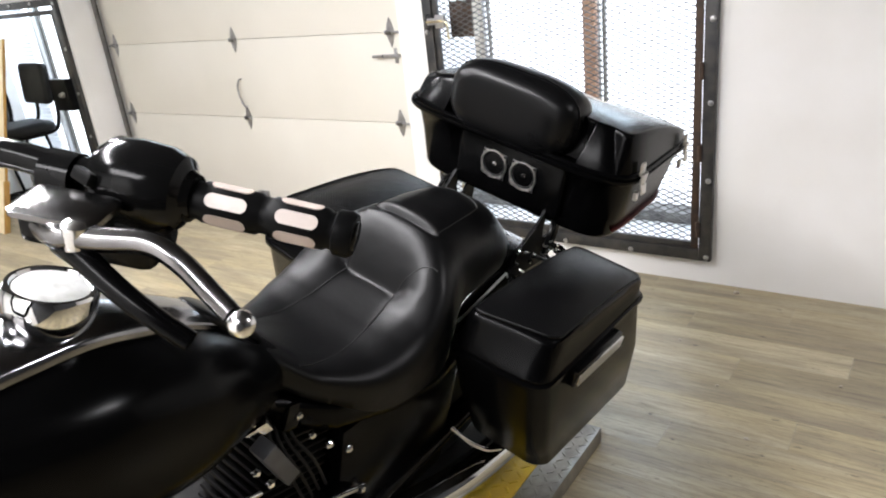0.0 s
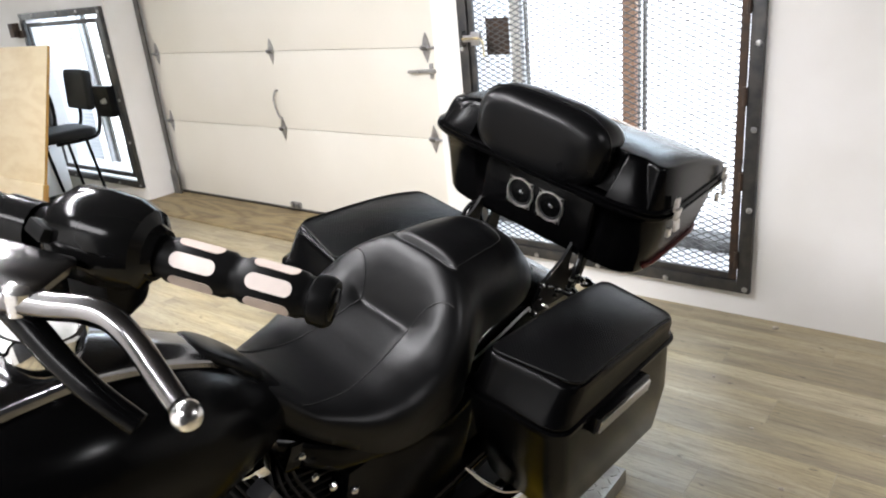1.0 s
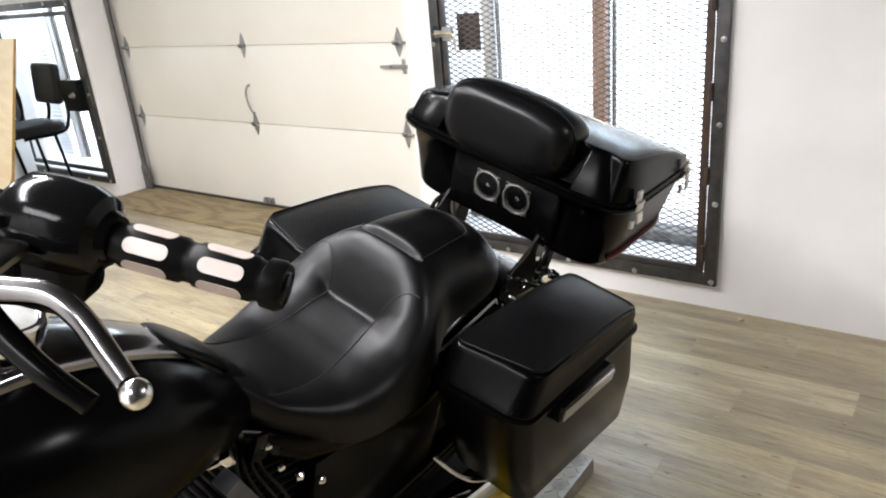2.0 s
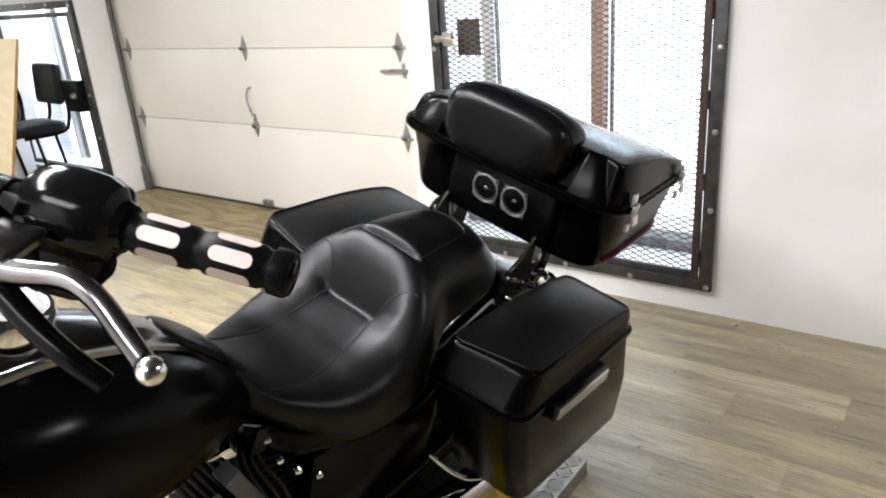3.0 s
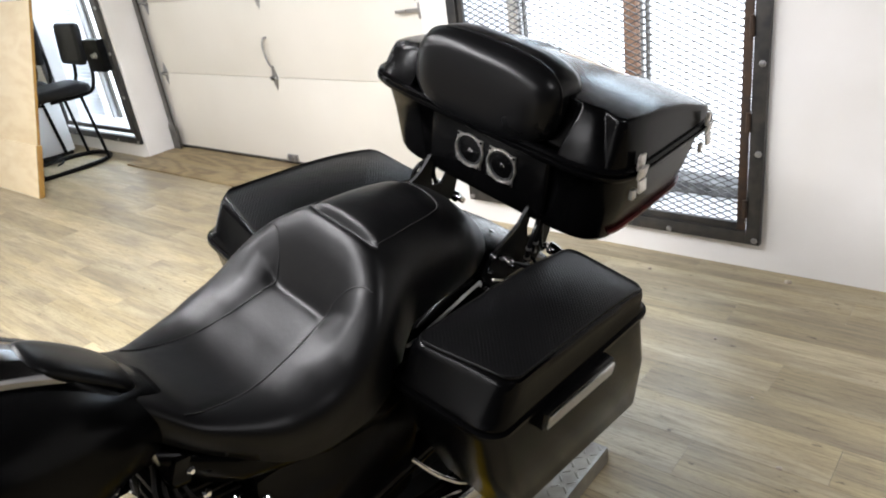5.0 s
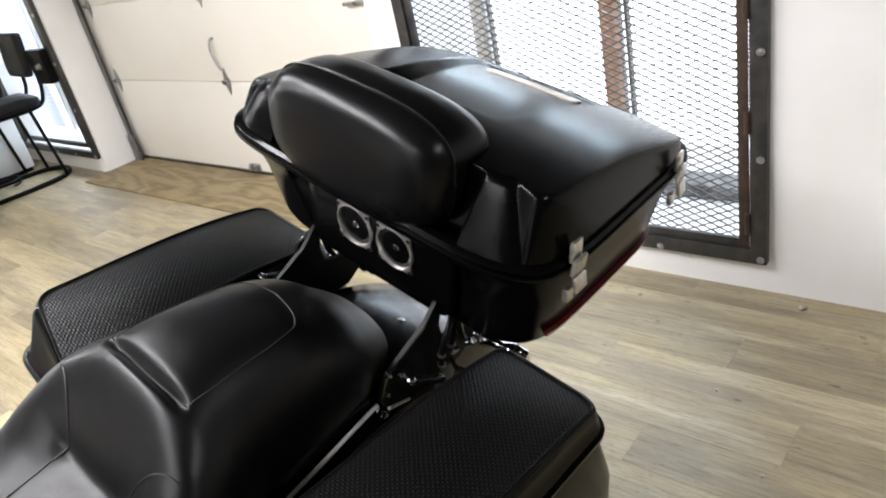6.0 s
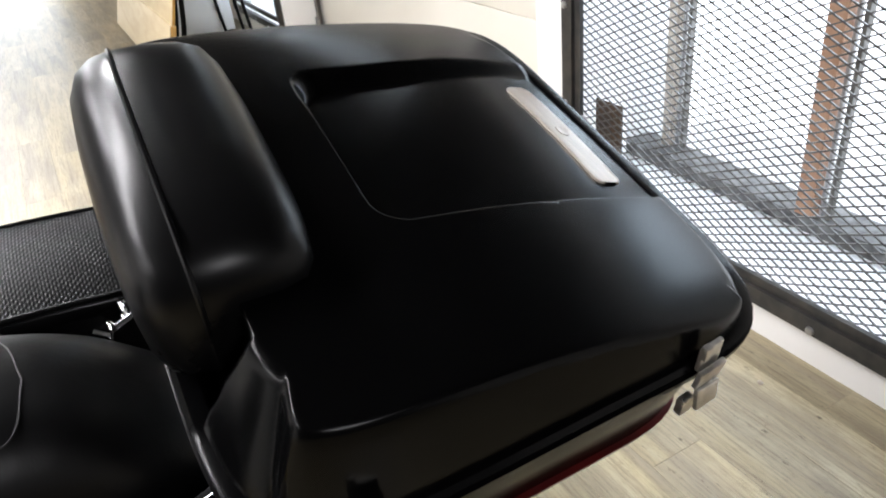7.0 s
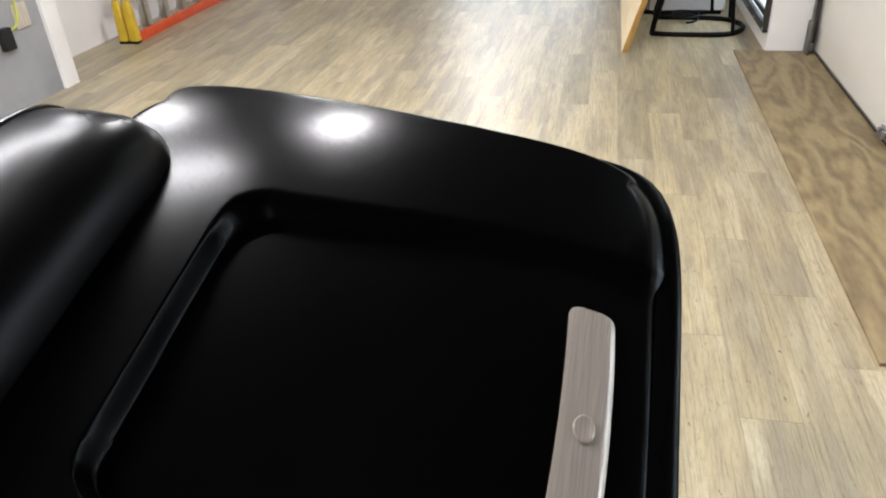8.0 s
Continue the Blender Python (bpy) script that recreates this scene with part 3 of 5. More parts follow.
for x, sgn in ((-4.425, 1), (-1.53, -1)):
    b = block(x - 0.02, x - 0.015, DY - 0.045, DY - 0.004, 0.06, 2.3, 0.001)
    block(x - 0.015, x + 0.028, DY - 0.045, DY - 0.041, 0.06, 2.3, 0.001, b)
    part("rail", b, TRACK, tr)
    part("foot_bracket", block(x - 0.018, x + 0.05 * sgn + 0.02, DY - 0.06, DY - 0.046, 0.01, 0.20, 0.004), TRACK, tr)

ply = tagged(part("plywood_strip", block(-4.47, -1.47, -0.15, 0.029, 0.0, 0.012, 0.0015), PLY_FLOOR), "worn plywood threshold strip along the garage door", "plywood sheet")
part("threshold_board", block(-4.47, -1.512, 0.0292, 0.296, 0.0, 0.012, 0.001), PLY_FLOOR, ply)


# ---- ceiling lights ----
for lx, ly, sx, sy, watts, turn in CEILING_LAMPS:
    hx, hy, at = sx / 2 + 0.05, sy / 2 + 0.05, pose(lx, ly, 0, 0, 0, turn)
    cl = thing("ceiling_light", "dark ceiling light housing with open lit underside", "ceiling light", "ceiling lights")
    part("housing", block(-hx, hx, -hy, hy, 2.42, 2.45, 0.004, m=at), CEIL, cl)
    part("end_cap", block(-hx, hx, -hy, -hy + 0.03, 2.385, 2.419, 0.003, m=at), CEIL, cl)
    part("end_cap", block(-hx, hx, hy - 0.03, hy, 2.385, 2.419, 0.003, m=at), CEIL, cl)


# ---- the motorcycle, leaning on its stand ----
BIKE = pose(-0.414, -1.2, 0, 0, 0, -3) @ pose(0, 0, 0, 0, 17, 0) @ Matrix.Translation((0, 1.2, 0))
bike = thing("motorcycle", "black touring motorcycle with hard bags and top case, leaning", "motorcycle", at=BIKE)


def smoothstep(a, b, x):
    t = min(1, max(0, (x - a) / (b - a)))
    return t * t * (3 - 2 * t)


# top case: x half width 0.322, from y -1.405 to -0.885
CX, CY, AX, AY, POW = 0.005, -1.141, 0.322, 0.265, 6.5


def case_plan(u, v, grow=0.0):
    m = max(abs(u), abs(v))
    if m < 1e-6:
        return CX, CY, 0.0
    pw = POW + 3 * smoothstep(0.0, 0.3, 1 - m)
    ln = ((abs(u) / m) ** pw + (abs(v) / m) ** pw) ** (1 / pw)
    y = CY + (AY + grow) * v / ln
    return CX + (AX + grow) * u / ln * (1 - 0.055 * smoothstep(-1.40, -0.90, y)), y, m


def case_lip(y):
    return 1.052 + (y + 1.40) * -0.052


def case_ring(grow, dz, n=24, shift=0.0, squash=1.0):
    pts = []
    for k in range(4 * n):
        s, f = divmod(k, n)
        f = 2 * f / n - 1
        u, v = ((f, -1), (1, f), (-f, 1), (-1, -f))[s]
        x, y, _ = case_plan(u, v, grow)
        y = CY + (y - CY) * squash + shift
        pts.append(Vector((x, y, case_lip(y) + dz)))
    return pts


TOP = [(-1.41, 1.158), (-1.33, 1.158), (-1.21, 1.140), (-1.05, 1.105), (-0.93, 1.066), (-0.885, 1.045)]


CROWN = [float(c) for c in np.polyfit([y + 1.15 for y, _ in TOP], [z for _, z in TOP], 3)[::-1]]


def soft_min(a, b, k=0.007):
    h = max(k - abs(a - b), 0) / k
    return min(a, b) - h * h * k / 4


def lid_height(x, y, m, u, v):
    lip = case_lip(y) + 0.006
    ux = (x - CX) / AX
    top = sum(c * (y + 1.15) ** k for k, c in enumerate(CROWN))
    top -= 0.012 * ux ** 4 + (0.36 * (top - lip) * ux * ux if ux < 0 else 0)
    su, sv = 1 - abs(u), 1 - abs(v)
    far = smoothstep(0.0, 0.6, -u)
    side = lip + (0.100 if u > 0 else 0.075) * (su / 0.075) ** 0.85
    end = lip + 0.104 * (sv / 0.195) ** 0.85 if v < 0 else lip + 0.05 * (sv / 0.115) ** 0.88
    z = soft_min(soft_min(side, end, 0.042 if v < 0 else 0.02), top, 0.011 + 0.007 * far)
    z = max(z, lip)
    # recess with rounded front corners, open towards the rear, its far wall flaring
    back = smoothstep(-1.2, -0.92, y)
    near_x, far_x = 0.128, -0.134 - 0.030 * back
    qx, qy = max(x - near_x, far_x - x) + 0.03, -1.214 - y + 0.03
    d = math.hypot(max(qx, 0), max(qy, 0)) + min(max(qx, qy), 0) - 0.03
    soft = 0.0055 + 0.030 * smoothstep(-0.06, 0.02, (far_x - x) - (-1.214 - y)) * smoothstep(0.0, 0.05, -x)
    inset = smoothstep(0, 1, (0.003 - d) / soft)
    return z - 0.020 * (1 - 0.5 * back) * inset


def tub_ring(grow, dz, shift=0.0, squash=1.0):
    """Ring of the tub, set back at the front where the speaker box sits."""
    pts = case_ring(grow, dz, 48, shift, squash)
    for p in pts:
        bay = 1 - smoothstep(0.165, 0.180, abs(p.x - 0.018))
        if p.y < -1.3:
            p.y = max(p.y, -1.352 * bay + p.y * (1 - bay))
    return pts


case = part("top_case", loft([tub_ring(-0.09, -0.192, 0.012), tub_ring(-0.044, -0.191, 0.012, 0.955), tub_ring(-0.034, -0.187, 0.013, 0.95), tub_ring(-0.027, -0.176, 0.014, 0.945),
                              tub_ring(-0.014, -0.08, 0.010, 0.965), tub_ring(-0.008, -0.02, 0.002), case_ring(0.006, -0.014, 48), case_ring(0.011, -0.008, 48),
                              case_ring(0.011, -0.001, 48), case_ring(0.004, 0.0015, 48), case_ring(-0.02, 0.0015, 48)]), SATIN, bike, "satin black hard top case", 50)
bm = bmesh.new()

def dense_steps(n, marks, spread, weight):
    """n + 1 values from -1 to 1 that crowd round the marks."""
    t = np.linspace(-1, 1, 4001)
    pace = 1 + sum(weight * np.exp(-((t - m) / spread) ** 2) for m in marks)
    total = np.concatenate(([0], np.cumsum((pace[1:] + pace[:-1]) / 2)))
    return [float(v) for v in np.interp(np.linspace(0, total[-1], n + 1), total, t)]


N = 250
STEPS_U = dense_steps(N, (-1, 1, -0.62, 0.57, -0.55, -0.51, -0.47, -0.43, 0.385), 0.03, 3.0)
STEPS_V = dense_steps(N, (-1, 1, -0.27, 0.9, -0.86), 0.04, 3.0)
grid = []
for i in range(N + 1):
    row = []
    for j in range(N + 1):
        u, v = STEPS_U[i], STEPS_V[j]
        x, y, m = case_plan(u, v)
        z = lid_height(x, y, m, u, v)
        edge = 0.193 + 0.09 * (z - 1.06) if x > CX else 0.180 - 0.1 * (z - 1.06)
        y += 0.035 * (1 - smoothstep(edge - 0.004, edge + 0.004, abs(x - CX))) * (1 - smoothstep(-1.39, -1.345, y))
        row.append(bm.verts.new((x, y, z)))
    grid.append(row)
for i in range(N):
    for j in range(N):
        bm.faces.new((grid[i][j], grid[i + 1][j], grid[i + 1][j + 1], grid[i][j + 1]))
lid = part("case_lid", bm, SATIN, case, "satin black lid with a recessed panel", 180)
part("lid_lip", loft([case_ring(-0.01, 0.003), case_ring(0.008, 0.003), case_ring(0.009, 0.007), case_ring(0.004, 0.011), case_ring(-0.01, 0.011), case_ring(-0.01, 0.003)], cap=(False, False)), SATIN, case)


def lid_z(x, y):
    u, v = (x - CX) / AX / (1 - 0.055 * smoothstep(-1.40, -0.90, y)), (y - CY) / AY
    return lid_height(x, y, max(abs(u), abs(v)), u, v)


# ribbed trim plate at the rear of the lid
bm = bmesh.new()
rows = []
for k in range(41):
    t = 0.5 - 0.5 * math.cos(math.pi * k / 40)
    x = -0.103 + 0.2 * t
    d = max(0.0, 0.009 - (0.1 - abs(t - 0.5) * 0.2))
    edge = 0.0175 - 0.009 + math.sqrt(max(0, 0.009 ** 2 - d * d))
    prof = [(-1, 0), (-0.97, 0.0022), (-0.65, 0.0034), (-0.42, 0.0022), (-0.2, 0.0034), (0, 0.0022), (0.2, 0.0034), (0.42, 0.0022), (0.65, 0.0034), (0.97, 0.0022), (1, 0)]
    yc = -0.930 - 0.018 * (2 * t - 1) ** 2 * 0.2
    rows.append([Vector((x, yc + edge * a, lid_z(x, yc + edge * a) + h + 0.0005)) for a, h in prof])
loft(rows, bm, closed=False, cap=(False, False))
part("trim_plate", bm, TRIM, case, "ribbed brushed metal trim plate", 60)
q = Matrix.Translation((-0.003, -0.930, lid_z(-0.003, -0.930) + 0.0038)) @ pose(0, 0, 0, -17, 0, 0) @ Matrix.Diagonal((1.0, 0.75, 0.8, 1.0))
badge = part("trim_badge", lathe([(0.0105, 0), (0.0103, 0.0009), (0.009, 0.0014), (0.0078, 0.001)], q, 22), TRIM, case, "bright oval ring")
part("badge_face", lathe([(0.0078, 0.0008), (0.001, 0.001)], q, 22), TRIM, badge)


def case_side(y, drop):
    """Point on the left side of the tub, drop below the lip."""
    best = max((p for p in case_ring(-0.002 - 0.12 * drop, -drop)), key=lambda p: -abs(p.y - y) + (10 if p.x > 0.1 else 0))
    return best


def case_latch(y, tilt):
    p = case_side(y, 0.0)
    m = Matrix.Translation(p + Vector((0.013, 0, 0.004))) @ pose(0, 0, 0, 0, -6, tilt)
    b = block(-0.002, 0.003, -0.013, 0.013, 0.006, 0.034, 0.0015, m=m)
    block(-0.001, 0.006, -0.013, -0.005, 0.022, 0.038, 0.0015, b, m)
    block(0.003, 0.009, -0.016, 0.016, -0.012, 0.012, 0.002, b, m @ pose(0, 0, 0, 0, 8, 0))
    block(0.002, 0.008, -0.014, 0.014, -0.040, -0.015, 0.002, b, m @ pose(0, 0, 0, 0, -8, 0))
    block(-0.006, 0.003, -0.020, -0.004, -0.054, -0.034, 0.002, b, m)
    la = part("case_latch", b, LATCH_STEEL, case, "bright steel draw latch", 30)
    return la


case_latch(-1.312, 2)
case_latch(-0.985, 7)


def reflector(side):
    """Red reflector band low on the tub."""
    b = bmesh.new()
    ring_hi, ring_lo = case_ring(-0.0225, -0.160, shift=0.013, squash=0.949), case_ring(-0.0245, -0.169, shift=0.014, squash=0.946)
    n = len(ring_hi)
    keep = [k for k in range(n) if (ring_hi[k].x - CX) * side > 0.05 and ring_hi[k].y > -1.30]
    keep.sort(key=lambda k: (ring_hi[k].y - abs(ring_hi[k].x - CX) * 1.4))
    out = []
    for k in keep:
        c = Vector((CX, CY, ring_hi[k].z))
        d = (ring_hi[k] - c)
        d.z = 0
        d.normalize()
        out.append([ring_hi[k] - d * 0.004, ring_hi[k] + d * 0.005, ring_lo[k] + d * 0.005, ring_lo[k] - d * 0.004])
    loft(out, b)
    part("reflector", b, RED_LENS, case, "red reflector strip")


reflector(1)
reflector(-1)

# speaker panel and its two speakers
m_panel = Matrix.Translation((0.018, -1.360, 0.953)) @ pose(0, 0, 0, 92, 0, 0)
ring = rrect(-0.158, 0.158, -0.080, 0.080, 0.03)
part("speaker_panel", loft([[m_panel @ Vector((x * s, y * s, h)) for x, y in ring] for s, h in ((1.0, -0.03), (1.0, 0.0), (0.985, 0.007), (0.96, 0.010))]), SATIN, case, "", 60)
for sx in (-0.0435, 0.0435):
    ms = m_panel @ Matrix.Translation((sx, 0.010, 0.0105))
    n = 40
    flange = [[ms @ Vector((r * math.cos(a) * (1 + lob), r * math.sin(a) * (1 + lob), h)) for a in (2 * math.pi * k / n for k in range(n)) for lob in (0.27 * max(0, math.cos(4 * (a - math.pi / 4))) ** 5 if r > 0.036 else 0,)]
              for r, h in ((0.0385, 0.0), (0.0385, 0.003), (0.0378, 0.0045), (0.0358, 0.0050), (0.0348, 0.003), (0.034, -0.002))]
    sp = part("speaker", loft(flange, cap=(False, False)), LATCH_STEEL, case, "small round speaker with bright ring", 50)
    part("cone", lathe([(0.0345, -0.001), (0.032, 0.001), (0.027, -0.001), (0.012, -0.009), (0.002, -0.009)], ms, 28), CONE, sp)
    part("dust_cap", lathe([(0.0085, -0.010), (0.008, -0.003), (0.005, 0.001), (0.001, 0.002)], ms, 20), CHROME, sp)
    for a in (45, 135, 225, 315):
        q = ms @ Matrix.Translation((0.0435 * math.cos(radians(a)), 0.0435 * math.sin(radians(a)), 0.003))
        part("screw", lathe([(0.0035, 0), (0.0035, 0.002), (0.002, 0.003)], q, 8), BLACK_METAL, sp)

# padded backrest on the front of the lid
def pad_ring(y, hx, z0, z1, n=48, p=3.1, lean=0.0, bow=0.0):
    pts = []
    cz, hz = (z0 + z1) / 2, (z1 - z0) / 2
    for k in range(n):
        a = 2 * math.pi * k / n
        c, s = math.cos(a), math.sin(a)
        x = 0.002 + hx * math.copysign(abs(c) ** (2 / p), c)
        z = cz + hz * math.copysign(abs(s) ** (2 / p), s)
        pts.append(Vector((x, y + lean * (z - cz) - bow * (1 - ((x - 0.002) / 0.18) ** 2), z)))
    return pts


back = part("backrest", loft([pad_ring(-1.424, 0.075, 1.09, 1.150, bow=0.004), pad_ring(-1.423, 0.11, 1.075, 1.168, bow=0.004), pad_ring(-1.419, 0.142, 1.058, 1.188, bow=0.004), pad_ring(-1.409, 0.162, 1.046, 1.204, bow=0.004),
                              pad_ring(-1.395, 0.171, 1.040, 1.213, bow=0.003), pad_ring(-1.376, 0.174, 1.038, 1.217, bow=0.002), pad_ring(-1.345, 0.174, 1.045, 1.216), pad_ring(-1.315, 0.172, 1.06, 1.210),
                              pad_ring(-1.295, 0.166, 1.075, 1.199), pad_ring(-1.284, 0.150, 1.085, 1.184), pad_ring(-1.277, 0.115, 1.095, 1.166)]), PAD, case, "padded black leather backrest", 180)
part("piping", tube(pad_ring(-1.376, 0.1745, 1.0375, 1.2175, bow=0.002) + pad_ring(-1.376, 0.1745, 1.0375, 1.2175, bow=0.002)[:1], 0.0024, 6), PAD, back)


# ---- saddlebags ----
def dense(ring, n):
    """Splits the four straight runs of a rounded rectangle."""
    out = []
    for k, p in enumerate(ring):
        out.append(p)
        if k % n == n - 1:
            q = ring[(k + 1) % len(ring)]
            out += [(p[0] + (q[0] - p[0]) * i / 12, p[1] + (q[1] - p[1]) * i / 12) for i in range(1, 12)]
    return out


def bag_ring(s, xi, xo, yf, yr, zf, zr, rad, arch=0.0, skew=0.0):
    pts = []
    for x, y in dense(rrect(xi, xo, yf, yr, rad, 6), 7):
        t = (y - yf) / (yr - yf)
        y += skew * (x - xi) / (xo - xi) * (1 - t)
        pts.append(Vector((s * x, y, zf + (zr - zf) * t + arch * (1 - (2 * max(0, t) ** 1.4 - 1) ** 2))))
    return pts if s > 0 else pts[::-1]


def saddlebag(s):
    bag = part("saddlebag", loft([bag_ring(s, .23, .40, -1.60, -1.17, .395, .35, .05), bag_ring(s, .215, .415, -1.66, -1.135, .415, .345, .05), bag_ring(s, .205, .424, -1.69, -1.125, .44, .36, .05), bag_ring(s, .195, .428, -1.77, -1.19, .61, .55, .045, 0, .01),
                                  bag_ring(s, .19, .418, -1.805, -1.25, .715, .685, .04, 0, .02), bag_ring(s, .187, .412, -1.815, -1.262, .745, .725, .04, 0, .02), bag_ring(s, .181, .421, -1.824, -1.254, .748, .728, .045, 0, .02), bag_ring(s, .181, .421, -1.824, -1.254, .757, .737, .045, 0, .02), bag_ring(s, .19, .41, -1.81, -1.265, .760, .740, .04, 0, .02)]),
               SATIN, bike, "satin black hard saddlebag", 50)
    if s < 0:
        bag.location = (0.004, 0.0, -0.02)
    def crowned(xi, xo, yf, yr, zf, zr, rad, arch, rise, levels):
        base = bag_ring(s, xi, xo, yf, yr, zf, zr, rad, arch, .045)
        c = sum(base, Vector()) / len(base)
        c.x, c.y = s * (xi + xo) / 2, (yf + yr) / 2
        out = []
        for m in levels:
            ring = []
            for p in base:
                y = c.y + (p.y - c.y) * m
                t = (y - yf) / (yr - yf)
                ring.append(Vector((c.x + (p.x - c.x) * m, y, zf + (zr - zf) * t + arch * (1 - (2 * max(0, t) ** 1.4 - 1) ** 2) + rise * (1 - ((p.x - c.x) * m / ((xo - xi) / 2)) ** 2) * (1 - (2 * t - 1) ** 2))))
            out.append(ring)
        return out
    shell = [bag_ring(s, .188, .414, -1.817, -1.261, .761, .741, .042, 0, .02), bag_ring(s, .188, .414, -1.817, -1.261, .767, .747, .042, 0, .02), bag_ring(s, .196, .409, -1.812, -1.267, .774, .752, .04, 0, .024),
             bag_ring(s, .206, .409, -1.802, -1.279, .834, .780, .034, .007, .04), bag_ring(s, .212, .405, -1.797, -1.283, .847, .790, .030, .011, .045)]
    part("bag_lid", loft(shell + crowned(.220, .398, -1.790, -1.291, .8505, .793, .026, .014, .013, (1, .8, .5, .1))), SATIN, bag, "satin black bag lid", 50)
    edge = [bag_ring(s, .217, .401, -1.793, -1.288, .8505, .793, .026, .014, .045), bag_ring(s, .217, .401, -1.793, -1.288, .8535, .796, .026, .014, .045)]
    part("lid_panel", loft(edge + crowned(.220, .398, -1.790, -1.291, .8545, .797, .026, .014, .013, (1, .97, .9, .8, .65, .5, .35, .2, .05))), CARBON, bag, "black carbon-weave vinyl panel", 50)
    rim = bag_ring(s, .219, .399, -1.791, -1.290, .855, .7975, .026, .014, .045)
    part("panel_piping", tube(rim + rim[:1], 0.002, 6), LEATHER, bag)
    # reflector bar under the lip
    tilt = Matrix.Translation((s * .428, -1.556, .712)) @ pose(0, 0, 0, -3.5, 0, s * -1)
    part("bar_housing", block(-.018 * s, .011 * s, -.116, .116, -.021, .021, 0.005, m=tilt), GLOSS, bag)
    part("reflector_bar", block(s * .011, s * .0145, -.110, .110, -.015, .015, 0.001, m=tilt), CHROME, bag, "bright ribbed reflector bar")
    for k in range(4):
        part("bar_rib", block(s * .0146, s * .0165, -.110, .110, -.0135 + .0072 * k, -.0095 + .0072 * k, 0.0006, m=tilt), ALU, bag)
    rail = [(s * .156, -1.735, .752), (s * .149, -1.70, .743), (s * .146, -1.62, .754), (s * .141, -1.55, .762), (s * .132, -1.49, .758)]
    part("grab_rail", tube(smooth_path(rail, 6), 0.0036, 8), RAIL, bag, "thin bright rail")
    return bag


saddlebag(1)
saddlebag(-1)

# ---- seat ----
SEAT_W = [(-2.285, .035), (-2.26, .058), (-2.2, .085), (-2.12, .138), (-2.03, .186), (-1.95, .206), (-1.88, .208), (-1.83, .201), (-1.78, .180), (-1.7, .145), (-1.6, .134), (-1.52, .122), (-1.46, .105), (-1.41, .080), (-1.375, .045)]
SEAT_H = [(-2.285, .99), (-2.26, .965), (-2.2, .895), (-2.12, .828), (-2.02, .803), (-1.953, .812), (-1.907, .824), (-1.872, .836), (-1.858, .845), (-1.845, .868), (-1.825, .902), (-1.805, .932), (-1.785, .955), (-1.772, .964), (-1.757, .968), (-1.735, .974), (-1.7, .977), (-1.6, .966), (-1.55, .950), (-1.5, .921), (-1.46, .884), (-1.41, .835), (-1.375, .775)]
SEAT_S = [(-2.285, .99), (-2.26, .965), (-2.2, .895), (-2.12, .829), (-2.02, .809), (-1.953, .821), (-1.907, .841), (-1.862, .880), (-1.82, .922), (-1.79, .948), (-1.757, .964), (-1.7, .973), (-1.6, .966), (-1.55, .950), (-1.5, .921), (-1.46, .884), (-1.41, .835), (-1.375, .775)]
SEAT_B = [(-2.285, .93), (-2.2, .82), (-2.12, .76), (-2.0, .705), (-1.9, .705), (-1.78, .74), (-1.7, .79), (-1.5, .775), (-1.375, .73)]


def seat_power(y):
    return 4.7 - 2.2 * smoothstep(-1.92, -1.70, y)


def seat_point(y, a, lift=0.0):
    """a: angle round the section, 0 the left lower edge, 90 the top."""
    w, zb = curve_at(SEAT_W, y) + lift, curve_at(SEAT_B, y)
    c, s = math.cos(radians(a)), math.sin(radians(a))
    p = seat_power(y)
    x = w * math.copysign(abs(c) ** (2 / p), c)
    side = smoothstep(0.045, 0.14, abs(x))
    h = curve_at(SEAT_H, y) * (1 - side) + curve_at(SEAT_S, y) * side + lift
    z = zb + (h - zb) * abs(s) ** (2 / p)
    mid = 1 - smoothstep(0.066, 0.092, abs(x))
    z -= 0.014 * mid * math.exp(-((y + 1.757) / 0.0075) ** 2) * abs(s)
    z -= 0.0035 * (1 - smoothstep(0.055, 0.078, abs(x))) * math.exp(-((y + 1.858) / 0.009) ** 2)
    # buttoned hollows where the seams meet, and the channel that each seam draws in
    z -= 0.007 * math.exp(-((abs(x) - 0.068) ** 2 + (y + 1.857) ** 2) / 0.016 ** 2)
    line = 0.070 + 0.018 * smoothstep(-1.87, -2.1, y) if y < -1.857 else 0.068 + 0.062 * smoothstep(-1.857, -1.80, y)
    z -= 0.0016 * math.exp(-((abs(x) - line) / 0.006) ** 2) * smoothstep(-2.16, -2.1, y) * (1 - smoothstep(-1.83, -1.80, y))
    return Vector((x, y, z))


def seat_top(x, y, lift=0.0008):
    """Point of the seat's upper face at x, y."""
    w, p = curve_at(SEAT_W, y), seat_power(y)
    c = max(-0.999, min(0.999, math.copysign(abs(x / w) ** (p / 2), x)))
    return seat_point(y, math.degrees(math.acos(c)), 0.0) + Vector((0, 0, lift))


rings = []
for k in range(230):
    y = -2.285 + 0.91 * k / 229
    rings.append([seat_point(y, 180 * q / 72) for q in range(73)])
seat = part("seat", loft(rings, closed=True), LEATHER, bike, "stitched black leather two-up seat", 75)


def seam(points, r=0.0013):
    part("seam", tube([seat_top(p.x, p.y) for p in smooth_path([(x, y, 0) for x, y in points], 6)], r, 6), PIPING, seat, "dark stitched seam")


